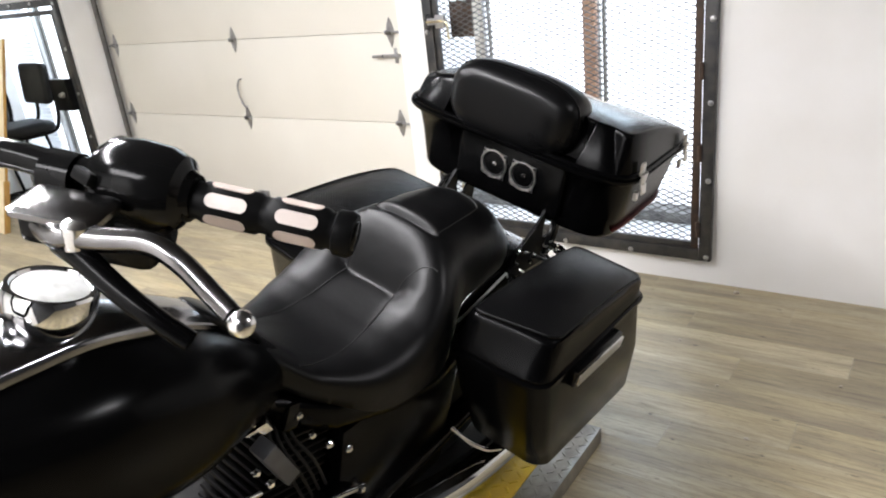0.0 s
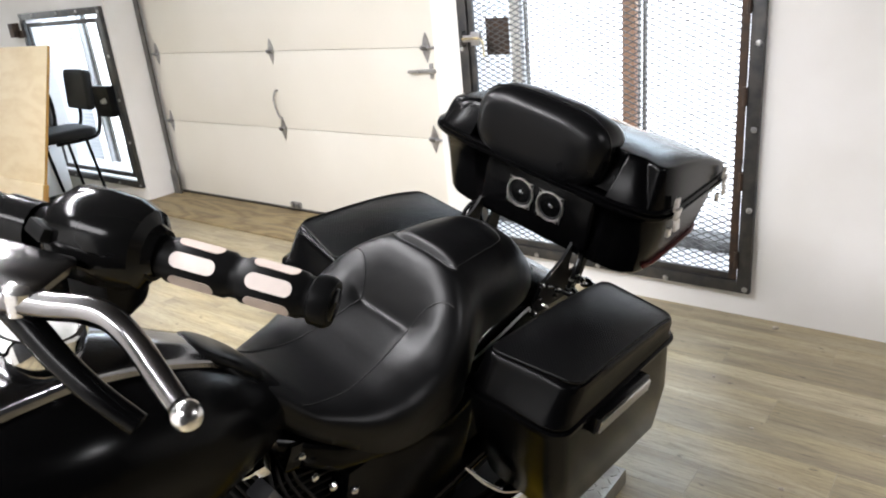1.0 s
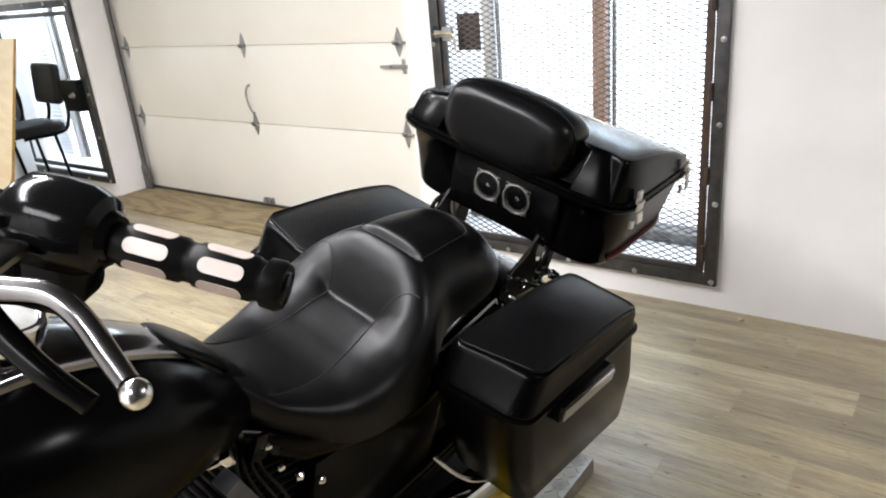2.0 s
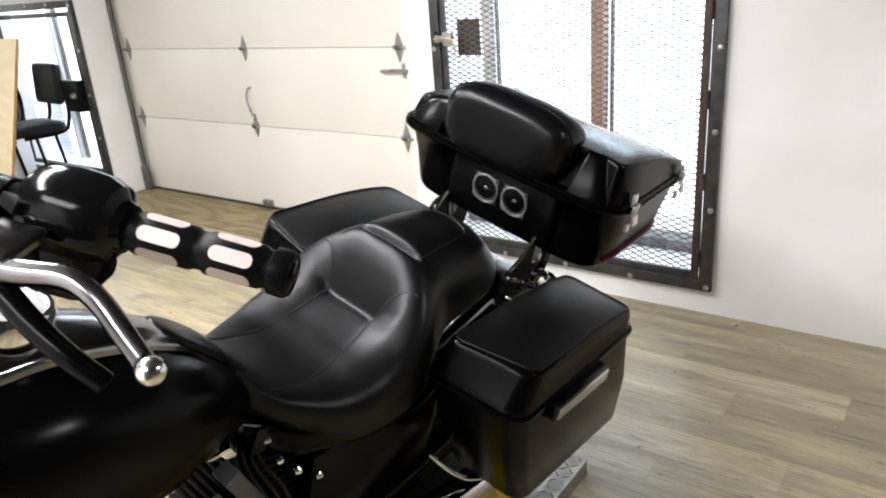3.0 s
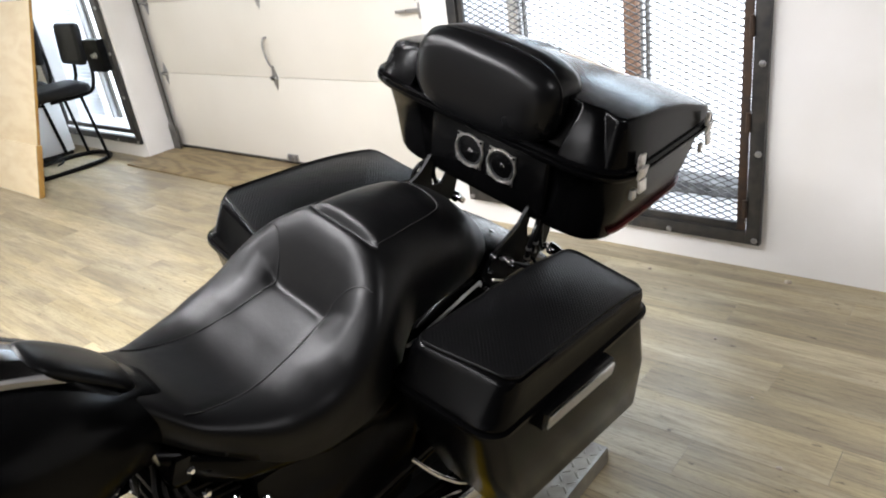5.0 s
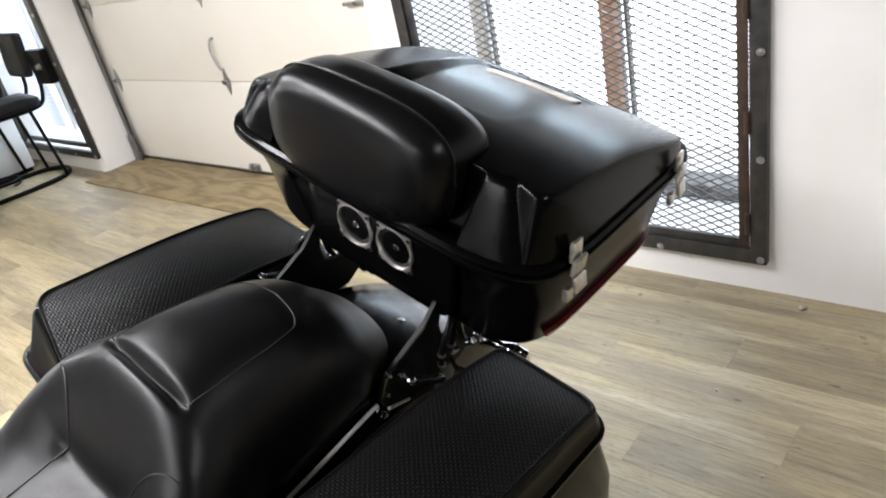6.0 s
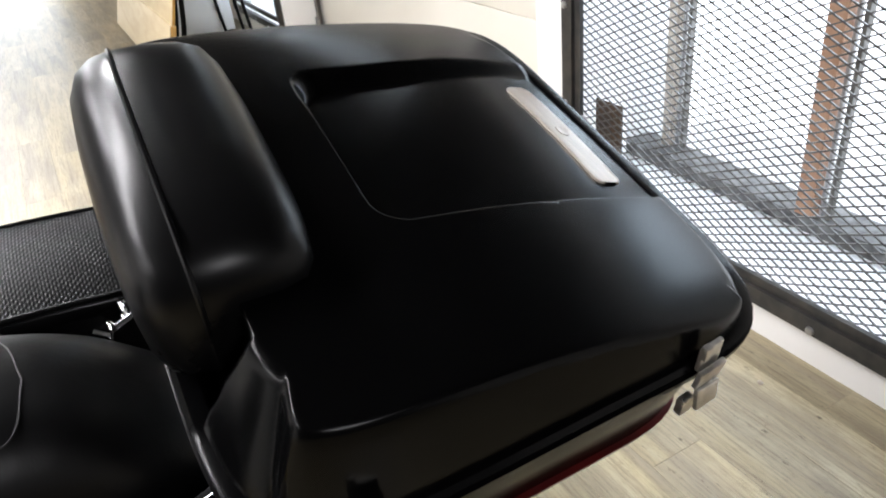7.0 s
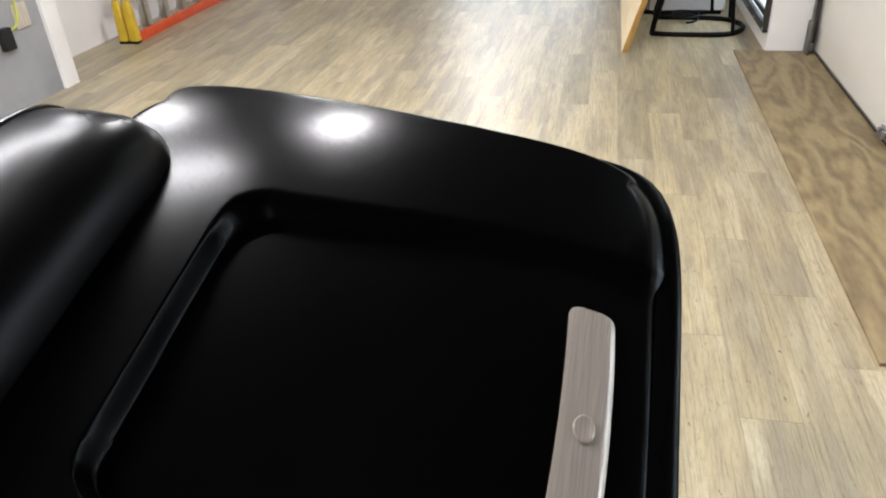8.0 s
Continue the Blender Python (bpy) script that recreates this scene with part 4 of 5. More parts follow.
for s in (1, -1):
    seam([(s * .092, -2.15), (s * .088, -2.05), (s * .078, -1.94), (s * .068, -1.857)])
    seam([(s * .068, -1.857), (s * .078, -1.842), (s * .098, -1.825), (s * .120, -1.814), (s * .136, -1.811)])
    seam([(s * .084, -1.752), (s * .082, -1.70), (s * .072, -1.60), (s * .055, -1.565), (0, -1.552)], 0.0011)
seam([(-.088, -1.754), (0, -1.757), (.088, -1.754)], 0.0014)

rings = []
for y, w, zt, zb in ((-2.2, .09, .80, .70), (-2.1, .15, .76, .66), (-1.95, .18, .735, .62), (-1.8, .18, .73, .58), (-1.65, .165, .73, .60)):
    rings.append([Vector((w * math.copysign(abs(math.cos(a)) ** 0.6, math.cos(a)), y, (zt + zb) / 2 + (zt - zb) / 2 * math.copysign(abs(math.sin(a)) ** 0.6, math.sin(a)))) for a in (2 * math.pi * k / 24 for k in range(24))])
part("battery_box", block(-.14, .15, -2.08, -1.66, .24, .655, 0.03), SATIN, bike, "black battery box", 40)
part("gearbox", block(-.13, .14, -2.06, -1.75, .12, .238, 0.02), BLACK_METAL, bike)
part("swingarm", tube([(.14, -1.95, .33), (.13, -1.45, .36)], 0.03, 12), GLOSS, bike)
part("swingarm", tube([(-.14, -1.95, .33), (-.13, -1.45, .36)], 0.03, 12), GLOSS, bike)
part("side_cover", loft(rings), SATIN, bike, "black side cover under the seat", 60)

# ---- tank with console ----
TANK = [(-2.78, .05, 1.00, .93), (-2.74, .10, 1.055, .86), (-2.65, .155, 1.085, .80), (-2.52, .178, 1.078, .765), (-2.40, .172, 1.04, .76), (-2.30, .145, .985, .765), (-2.2, .10, .90, .77), (-2.15, .06, .85, .78)]
rings = []
for k in range(40):
    y = -2.78 + 0.63 * k / 39
    w = curve_at([(t[0], t[1]) for t in TANK], y)
    zt = curve_at([(t[0], t[2]) for t in TANK], y)
    zb = curve_at([(t[0], t[3]) for t in TANK], y)
    rings.append([Vector((w * math.copysign(abs(math.cos(a)) ** 0.8, math.cos(a)), y, (zt + zb) / 2 + (zt - zb) / 2 * math.copysign(abs(math.sin(a)) ** 0.8, math.sin(a)))) for a in (2 * math.pi * q / 36 for q in range(36))])
tank = part("fuel_tank", loft(rings), SATIN, bike, "satin black fuel tank", 180)
rings = []
for k in range(26):
    t = k / 25
    y = -2.66 + 0.42 * t
    w = 0.068 - 0.03 * t ** 2
    zt = curve_at([(q[0], q[2]) for q in TANK], y)
    prof = [(-1, -0.03), (-0.98, 0.004), (-0.86, 0.012), (-0.4, 0.020), (0, 0.022), (0.4, 0.020), (0.86, 0.012), (0.98, 0.004), (1, -0.03)]
    rings.append([Vector((w * a, y, zt + h)) for a, h in prof])
console = part("console", loft(rings, closed=True), DARK_CHROME, tank, "dark chrome tank console", 50)
m_dial = Matrix.Translation((0, -2.512, 1.112)) @ pose(0, 0, 0, -14, 0, 0)
part("speedometer", lathe([(0.030, -0.06), (0.047, -0.035), (0.055, -0.012), (0.058, 0.0), (0.058, 0.026), (0.054, 0.033), (0.049, 0.033), (0.047, 0.028)], m_dial, 36), CHROME, tank, "round chrome speedometer")
part("dial_face", lathe([(0.048, 0.026), (0.044, 0.030), (0.02, 0.033), (0.001, 0.034)], m_dial, 30), GAUGE, tank)
rings = []
for k in range(22):
    t = k / 21
    y = -2.315 + 0.135 * t
    w = 0.004 + 0.05 * math.sqrt(max(0, 1 - (2 * t - 1) ** 4)) * (0.8 + 0.2 * t)
    h = 0.002 + 0.017 * math.sqrt(max(0, 1 - (2 * t - 1) ** 4))
    zt = 1.006 - 0.098 * t - 0.03 * t * t
    rings.append([Vector((w * math.copysign(abs(math.cos(a)) ** 0.8, math.cos(a)), y, zt + h * math.sin(a))) for a in (2 * math.pi * q / 24 for q in range(24))])
part("dash_pad", loft(rings), PAD, tank, "black padded dash tip", 180)

# ---- handlebar, left controls ----
bars = part("handlebar", tube(smooth_path([(.455, -2.452, 1.408), (.32, -2.52, 1.415), (.225, -2.572, 1.418), (.15, -2.61, 1.415), (.105, -2.66, 1.36), (.09, -2.72, 1.22), (.06, -2.75, 1.12), (0, -2.755, 1.11), (-.06, -2.75, 1.12), (-.09, -2.72, 1.22), (-.105, -2.66, 1.36), (-.15, -2.61, 1.415), (-.225, -2.572, 1.418), (-.32, -2.52, 1.415), (-.455, -2.452, 1.408)], 8), 0.0135, 14), GLOSS, bike, "gloss black high handlebar", 180)


def control_set(s):
    a, c = Vector((s * .318, -2.521, 1.412)), Vector((s * .452, -2.452, 1.408))
    d = (c - a).normalized()
    m = Matrix.Translation(a) @ axis_to(d)
    ln = (c - a).length
    prof = [(0.013, -0.004), (0.021, -0.002), (0.021, 0.006), (0.0175, 0.008), (0.0165, 0.014), (0.0185, 0.018), (0.0185, 0.066), (0.0165, 0.069), (0.0165, 0.077), (0.0185, 0.080), (0.0185, 0.126), (0.0165, 0.129), (0.0165, 0.134), (0.020, 0.136), (0.0205, ln - 0.003), (0.018, ln + 0.001), (0.004, ln + 0.002)]
    grip = part("grip", lathe(prof, m, 28), BLACK_METAL, bars, "black grip with pale inlays", 45)
    for z0 in (0.023, 0.085):
        for k in range(6):
            ang = 60 * k + 20
            q = m @ pose(0, 0, 0, 0, 0, ang)
            ring = rrect(z0, z0 + 0.037, -0.0062, 0.0062, 0.006, 5)
            b = loft([[q @ Vector((r * math.cos(y / 0.0185) , r * math.sin(y / 0.0185), x)) for x, y in ring] for r in (0.017, 0.0192)])
            part("grip_inlay", b, GRIP_INLAY, grip, "", 30)
    # switch housing: two rounded shells round the bar
    h = Matrix.Translation(Vector((s * .284, -2.540, 1.417))) @ axis_to(d)
    prof = [(0.012, -0.045), (0.026, -0.043), (0.034, -0.03), (0.0355, 0.0), (0.034, 0.028), (0.029, 0.044), (0.020, 0.05), (0.017, 0.058)]
    sw = part("switch_housing", lathe([(r * 1.1, z * 0.85) for r, z in prof], h, 32), GLOSS, bars, "gloss black switch housing", 35)
    b = block(-0.012, 0.012, -0.006, 0.006, -0.004, 0.006, 0.003, m=Matrix.Translation((s * .27, -2.582, 1.432)) @ axis_to((0, -0.8, 0.5)))
    part("switch_button", b, BLACK_METAL, sw)
    b = block(-0.030, 0.030, -0.03, 0.03, -0.05, 0.0, 0.012, m=Matrix.Translation((s * .272, -2.545, 1.392)) @ pose(0, 0, 0, 0, 0, s * 28))
    part("switch_base", b, SATIN, sw)
    # lever perch and lever
    b = block(-0.032, 0.032, -0.016, 0.018, -0.014, 0.014, 0.007, m=Matrix.Translation((s * .292, -2.614, 1.408)) @ pose(0, 0, 0, 0, 0, s * 28))
    perch = part("lever_perch", b, SATIN, bars, "black lever perch with an alloy lid")
    q = Matrix.Translation((s * .290, -2.612, 1.424)) @ pose(0, 0, 0, 0, 0, s * 28)
    part("perch_lid", loft([[q @ Vector((x, y, z)) for x, y in rrect(-.037 + g, .037 - g, -.024 + g, .024 - g, .008)] for z, g in ((-.004, 0), (.001, 0), (.004, .004))]), LEVER_METAL, perch, "worn flat alloy lid")
    part("pivot", lathe([(.013, -.016), (.014, 0), (.013, .012), (.008, .015)], Matrix.Translation((s * .318, -2.618, 1.412)), 18), POLISHED, perch)
    part("bar_clamp", lathe([(0.022, -0.014), (0.022, 0.014)], Matrix.Translation((s * .222, -2.575, 1.412)) @ axis_to(d), 20), GLOSS, bars)
    path = smooth_path([(s * .275, -2.625, 1.409), (s * .305, -2.626, 1.411), (s * .335, -2.612, 1.414), (s * .368, -2.592, 1.418), (s * .40, -2.587, 1.414), (s * .445, -2.592, 1.409), (s * .470, -2.595, 1.407)], 6)
    n = len(path)
    rad = [0.013 if k < n * 0.2 else 0.0118 - 0.004 * (k / n) for k in range(n)]
    part("lever", tube(path, 0.008, 12, radii=rad), LEVER_METAL, bars, "worn alloy control lever")
    part("lever_ball", lathe([(0.0102 * math.sin(math.pi * k / 12) + 0.0002, -0.0102 * math.cos(math.pi * k / 12)) for k in range(13)], Matrix.Translation((s * .479, -2.596, 1.406)), 20), POLISHED, bars)
    # mirror arm slung below the perch
    arm = smooth_path([(s * .298, -2.622, 1.398), (s * .326, -2.622, 1.397), (s * .361, -2.619, 1.386), (s * .395, -2.612, 1.374), (s * .425, -2.60, 1.360)], 6)
    part("signal_arm", tube(arm, 0.011, 12, radii=[0.0115 - 0.003 * k / (len(arm) - 1) for k in range(len(arm))]), SATIN, bars, "black arm below the lever")


control_set(1)
control_set(-1)

# ---- rear carrier, fender, lower parts ----
SIDE_PLATE = [(-1.366, .900), (-1.394, .868), (-1.478, .823), (-1.492, .775), (-1.472, .738), (-1.40, .735), (-1.30, .728), (-1.268, .752), (-1.258, .80), (-1.262, .876),
              (-1.300, .876), (-1.296, .838), (-1.316, .806), (-1.350, .812), (-1.360, .845), (-1.352, .900)]


def carrier(s):
    """Side plate under the top case with its cables, nuts and links."""
    rack = part("case_bracket", loft([[Vector((s * x, y, z)) for y, z in SIDE_PLATE] for x in (.136, .143)]), BLACK_METAL, bike, "flat black bracket plate under the top case", 30)
    part("plate_edge", tube([(s * .144, -1.394, .867), (s * .1445, -1.478, .824), (s * .1445, -1.490, .785)], 0.0014, 8), DARK_CHROME, rack, "worn bright plate edge")
    part("plate_flange", block(s * .128, s * .165, -1.335, -1.262, .866, .874, 0.002), BLACK_METAL, rack)
    for pts, r in (([(.158, -1.345, .872), (.168, -1.366, .862), (.172, -1.381, .842), (.170, -1.383, .81), (.164, -1.374, .776), (.150, -1.352, .752)], .0055),
                   ([(.160, -1.330, .872), (.166, -1.345, .862), (.170, -1.357, .842), (.168, -1.358, .815), (.160, -1.345, .785), (.150, -1.32, .765)], .005),
                   ([(.150, -1.315, .872), (.156, -1.328, .85), (.158, -1.325, .82), (.152, -1.305, .78), (.146, -1.28, .75)], .006)):
        part("cable", tube(smooth_path([(s * x, y, z) for x, y, z in pts], 6), r, 8), PAD, rack)
    for x, y, z, d in ((.170, -1.3835, .815, (0, .1, 1)), (.1685, -1.358, .818, (0, 0, 1)), (.1665, -1.378, .787, (.1, -.2, 1))):
        part("cable_sleeve", lathe([(.0065, -.003), (.007, -.002), (.007, .002), (.0065, .003)], Matrix.Translation((s * x, y, z)) @ axis_to(d), 12), ALU, rack)
    for x, y, z, r in ((.147, -1.488, .742, 1.3), (.147, -1.476, .822, .75), (.157, -1.458, .817, .8), (.178, -1.457, .819, 1.0), (.151, -1.482, .79, .6), (.188, -1.401, .785, .9), (.150, -1.40, .76, .7), (.165, -1.302, .775, .9)):
        part("bolt", lathe([(0.008 * r, 0), (0.008 * r, 0.005), (0.005 * r, 0.008), (0.005 * r, 0.012), (0.002 * r, 0.013)], Matrix.Translation((s * x - s * .006, y, z)) @ axis_to((s, -0.35, 0.5)), 10), CHROME, rack)
    part("link", tube([(s * .157, -1.458, .818), (s * .168, -1.458, .821), (s * .180, -1.457, .820)], 0.0035, 8), CHROME, rack, "bright linkage rod")
    part("link", tube(smooth_path([(s * .180, -1.457, .818), (s * .182, -1.438, .808), (s * .186, -1.418, .796), (s * .188, -1.401, .787)], 5), 0.005, 8), BLACK_METAL, rack)
    part("link", tube([(s * .157, -1.444, .753), (s * .165, -1.475, .776), (s * .172, -1.504, .797)], 0.0024, 8), ALU, rack, "thin bright rod")
    tab = Matrix.Translation((s * .184, -1.352, .757)) @ pose(0, 0, 0, 38, s * 10, s * 24)
    part("tab", block(-.009 * s, .009 * s, -.010, .010, -.0015, .0015, .001, m=tab), CHROME, rack, "bright flat steel tab")
    part("tab_stem", tube([(s * .160, -1.345, .765), (s * .168, -1.35, .768), (s * .180, -1.352, .760)], 0.004, 8), BLACK_METAL, rack)
    q = Matrix.Translation((s * .147, -1.492, .752)) @ axis_to((s, -0.4, 0.7))
    part("ring_nut", lathe([(0.012, -0.003), (0.0125, 0.0), (0.012, 0.005), (0.007, 0.005), (0.0065, -0.003)], q, 16), CHROME, rack, "chrome ring nut")
    # turn signal on its stalk behind the bag
    q = Matrix.Translation((s * .138, -1.245, .735)) @ axis_to((s, 0.22, -0.12))
    stalk = part("turn_signal", lathe([(.008, -.02), (.008, .0), (.014, .004), (.015, .010), (.013, .022), (.009, .030), (.009, .052), (.013, .058), (.0155, .066), (.0155, .082), (.014, .084), (.014, .086), (.015, .088), (.013, .096), (.006, .100), (.001, .101)], q, 24), CHROME, bike, "chrome turn signal on a short stalk")
    part("signal_band", lathe([(.0152, .070), (.0162, .071), (.0162, .074), (.0152, .075)], q, 24), BLACK_METAL, stalk)


carrier(1)
carrier(-1)
for y0, y1, z in ((-1.325, -1.29, .866), (-1.22, -1.18, .862)):
    part("rack_bar", block(-.135, .135, y0, y1, z - .012, z, 0.003), BLACK_METAL, bike)


def wheel(y, z, r, w, name_parent):
    m = Matrix.Translation((0, y, z)) @ axis_to((1, 0, 0))
    tyre = part("tyre", lathe([(r - .09, -w * .42), (r - .05, -w * .5), (r - .015, -w * .42), (r, -w * .15), (r, w * .15), (r - .015, w * .42), (r - .05, w * .5), (r - .09, w * .42), (r - .09, -w * .42)], m, 48, cap=(False, False)), RUBBER, name_parent)
    b = bmesh.new()
    lathe([(r - .09, -w * .4), (r - .105, -w * .35), (r - .105, w * .35), (r - .09, w * .4)], m, 40, b)
    lathe([(.045, -.05), (.045, .05)], m, 20, b)
    for k in range(9):
        q = m @ pose(0, 0, 0, 0, 0, 40 * k)
        block(.04, r - .1, -.012, .012, -.012, .012, 0.004, b, q)
    part("rim", b, BLACK_METAL, name_parent)


WZ = 0.055
wheel(-1.47, WZ + .315, .315, .14, bike)
wheel(-3.08, WZ + .315, .315, .12, bike)


def fender(y, z, r, hw, a0, a1, label):
    rings = []
    for k in range(30):
        a = radians(a0 + (a1 - a0) * k / 29)
        c, s = math.cos(a), math.sin(a)
        ring = []
        for u, dr in ((-1, -.09), (-1, -.022), (-.97, -.008), (-.9, .002), (-.5, .008), (0, .010), (.5, .008), (.9, .002), (.97, -.008), (1, -.022), (1, -.09), (.96, -.09), (.96, -.03), (0, .002), (-.96, -.03), (-.96, -.09)):
            ring.append(Vector((hw * u, y + (r + dr) * c, z + (r + dr) * s)))
        rings.append(ring)
    return part("fender", loft(rings), FENDER, bike, label, 60)


fender(-1.47, WZ + .315, .405, .122, -20, 165, "satin black rear fender")
fender(-3.08, WZ + .315, .335, .08, 10, 170, "gloss black front fender")
part("fender_bolt", lathe([(0.006, 0), (0.006, 0.003), (0.0035, 0.0045)], Matrix.Translation((.036, -1.335, .764)) @ axis_to((0, 0.3, 1)), 12), CHROME, bike)
for s in (1, -1):
    fk = part("fork_leg", tube([(s * .10, -2.80, 1.05), (s * .10, -3.05, .42)], 0.026, 14), CHROME, bike, "chrome fork leg")
    ex = part("exhaust", tube(smooth_path([(s * .16, -2.05, .30), (s * .20, -1.85, .27), (s * .24, -1.65, .27), (s * .26, -1.30, .27), (s * .265, -0.98, .275)], 6), 0.045, 18), CHROME, bike, "chrome exhaust muffler")
    part("passenger_rail", tube(smooth_path([(s * .19, -1.732, .447), (s * .20, -1.72, .43), (s * .22, -1.694, .394), (s * .24, -1.668, .367), (s * .26, -1.642, .349), (s * .285, -1.616, .352)], 6), 0.0055, 10), CHROME, bike, "chrome bag guard rail")
part("headlamp", lathe([(0.02, -0.10), (0.07, -0.08), (0.09, -0.02), (0.092, 0.03), (0.085, 0.035)], Matrix.Translation((0, -2.92, 1.0)) @ axis_to((0, -1, 0)), 30), CHROME, bike)
part("frame_tube", tube(smooth_path([(.10, -2.75, .95), (.13, -2.72, .5), (.14, -2.6, .22), (.14, -2.0, .2), (.12, -1.8, .4), (.1, -1.7, .6)], 6), 0.018, 10), GLOSS, bike)
part("frame_tube", tube(smooth_path([(-.10, -2.75, .95), (-.13, -2.72, .5), (-.14, -2.6, .22), (-.14, -2.0, .2), (-.12, -1.8, .4), (-.1, -1.7, .6)], 6), 0.018, 10), GLOSS, bike)

# engine
eng = part("engine", block(-.12, .13, -2.55, -1.95, .2, .45, 0.03), BLACK_METAL, bike, "black finned twin engine")
for y, lean in ((-2.20, 16), (-2.42, -18)):
    m0 = Matrix.Translation((0.02, y, .44)) @ pose(0, 0, 0, -lean, 0, 0)
    cyl = part("cylinder", block(-.05, .06, -.06, .06, 0, .28, 0.01, m=m0), BLACK_METAL, bike, "black finned cylinder")
    for k in range(11):
        part("fin", block(-.075, .085, -.085, .085, .02 + .022 * k, .028 + .022 * k, 0.003, m=m0), BLACK_METAL, cyl)
    part("rocker_box", block(-.07, .09, -.08, .08, .262, .33, 0.02, m=m0), GLOSS, eng)
    for dx, dy in ((.08, -.05), (.08, .05)):
        part("bolt", lathe([(0.008, 0), (0.008, 0.008), (0.004, 0.012)], m0 @ Matrix.Translation((dx + .005, dy, .30)) @ axis_to((1, 0, 0.2)), 10), CHROME, eng)
part("primary_cover", loft([[Vector((x, -2.25 + py, .33 + pz)) for py, pz in rrect(-.30 + g, .28 - g, -.11 + g, .11 - g, .09)] for x, g in ((.12, 0), (.19, 0), (.205, .012), (.21, .03))]), GLOSS, eng, "gloss black primary cover", 50)
m_coil = Matrix.Translation((.13, -2.24, .698)) @ axis_to((0, .458, -.889))
b = block(-.020, .020, -.0165, .0165, -.066, .066, 0.004, m=m_coil)
part("coil", b, COIL, eng, "dark grey coil housing")
part("coil_lid", block(-.017, .017, -.014, .014, .066, .078, 0.003, m=m_coil), RUBBER, eng)
m_br = Matrix.Translation((.125, -2.262, .805)) @ axis_to((0.3, .458, -.889))
b = block(-.016, .016, -.011, .011, -.012, .010, 0.004, m=m_br)
block(-.012, -.002, -.035, -.010, -.006, .000, 0.002, b, m_br)
block(.004, .012, -.034, -.012, -.002, .006, 0.002, b, m_br)
part("coil_bracket", b, CHROME, eng, "bright bracket")
for y0, z0, y1, z1, r in ((-2.137, .515, -2.04, .470, .0075), (-2.345, .700, -2.30, .690, .005)):
    part("push_rod", tube([(.16, y0 - .08, z0 + .037), (.16, y1, z1)], r, 12), CHROME, eng, "chrome rod")
part("rod_end", lathe([(.011, -.006), (.013, -.004), (.013, .004), (.011, .006)], Matrix.Translation((.162, -2.028, .464)) @ axis_to((0, 1, -.45)), 16), CHROME, eng)
for y, z in ((-2.293, .718), (-2.26, .662), (-2.16, .71)):
    part("bolt", lathe([(0.008, 0), (0.008, 0.006), (0.004, 0.01)], Matrix.Translation((.138, y, z)) @ axis_to((1, 0, 0.4)), 10), CHROME, eng)
for k in range(4):
    part("wire", tube(smooth_path([(.06, -2.2 + .02 * k, .74), (.10, -2.22 + .015 * k, .70), (.13, -2.2 + .02 * k, .62), (.12, -2.15 + .02 * k, .5)], 6), 0.004, 6), RUBBER, eng)
for y, z in ((-2.12, .66), (-2.30, .64), (-2.06, .60)):
    part("bolt", lathe([(0.009, 0), (0.009, 0.006), (0.005, 0.01)], Matrix.Translation((.145, y, z)) @ axis_to((1, 0, 0.2)), 10), CHROME, eng)
part("footboard", block(.19, .30, -2.6, -2.25, .26, .28, 0.008), RUBBER, bike)
part("side_stand", tube([(.10, -2.45, .24), (.24, -2.35, .04)], 0.012, 10), BLACK_METAL, bike)


# ---- lift plate under the motorcycle ----
lift = thing("lift_platform", "low yellow lift platform edged with tread plate", "platform")
# shade under the motorcycle is put into the deck colour; the edge stays yellow
part("deck", block(-0.83, -0.215, -3.5, -1.19, 0.0, 0.050, 0.004), RUBBER, lift, "deck coloured dark for the shade under the motorcycle")
part("border", block(-0.2148, -0.075, -3.5, -1.19, 0.0, 0.052, 0.004), YELLOW, lift, "yellow painted border")
part("edge_plate", block(-0.0748, 0.02, -3.5, -1.19, 0.0, 0.05, 0.003), TREAD, lift, "worn steel tread plate edge")
lug = bmesh.new()
block(-0.011, 0.011, -0.003, 0.003, 0, 0.0022, 0.001, lug, seg=1)
me_lug = None
for i in range(26):
    for j in range(3):
        if me_lug is None:
            o = part("tread_lug", lug, TREAD, lift)
            me_lug = o.data
        else:
            o = new("tread_lug", me_lug)
            o.parent = lift
        o.matrix_local = pose(-0.058 + 0.031 * j, -1.205 - 0.03 * i, 0.0495, 0, 0, 45 if (i + j) % 2 else -45)
lug = bmesh.new()
block(-0.013, 0.013, -0.004, 0.004, 0, 0.0025, 0.001, lug, seg=1)
o = part("deck_lug", lug, YELLOW, lift)
me_lug = o.data
o.matrix_local = pose(-0.1, -1.205, 0.0515, 0, 0, 45)
for i in range(20):
    for j in range(3):
        if i or j:
            o = new("deck_lug", me_lug)
            o.parent = lift
            o.matrix_local = pose(-0.1 - 0.036 * j, -1.205 - 0.036 * i, 0.0515, 0, 0, 45 if (i + j) % 2 else -45)

# ---- plywood counter front ----
counter = thing("counter", "unfinished plywood counter with a slanted front", "counter")
LEAN = pose(0, -0.826, 0, -17, 0, 0)
part("lower_panel", block(-6.75, -4.44, 0, 0.035, 0.0, 0.36, 0.001, m=LEAN), PLY_PALE, counter, "raw plywood lower panel")
part("upper_panel", block(-6.75, -4.445, 0.012, 0.030, 0.361, 1.30, 0.001, m=LEAN), PLY_PALE, counter, "raw plywood upper panel")
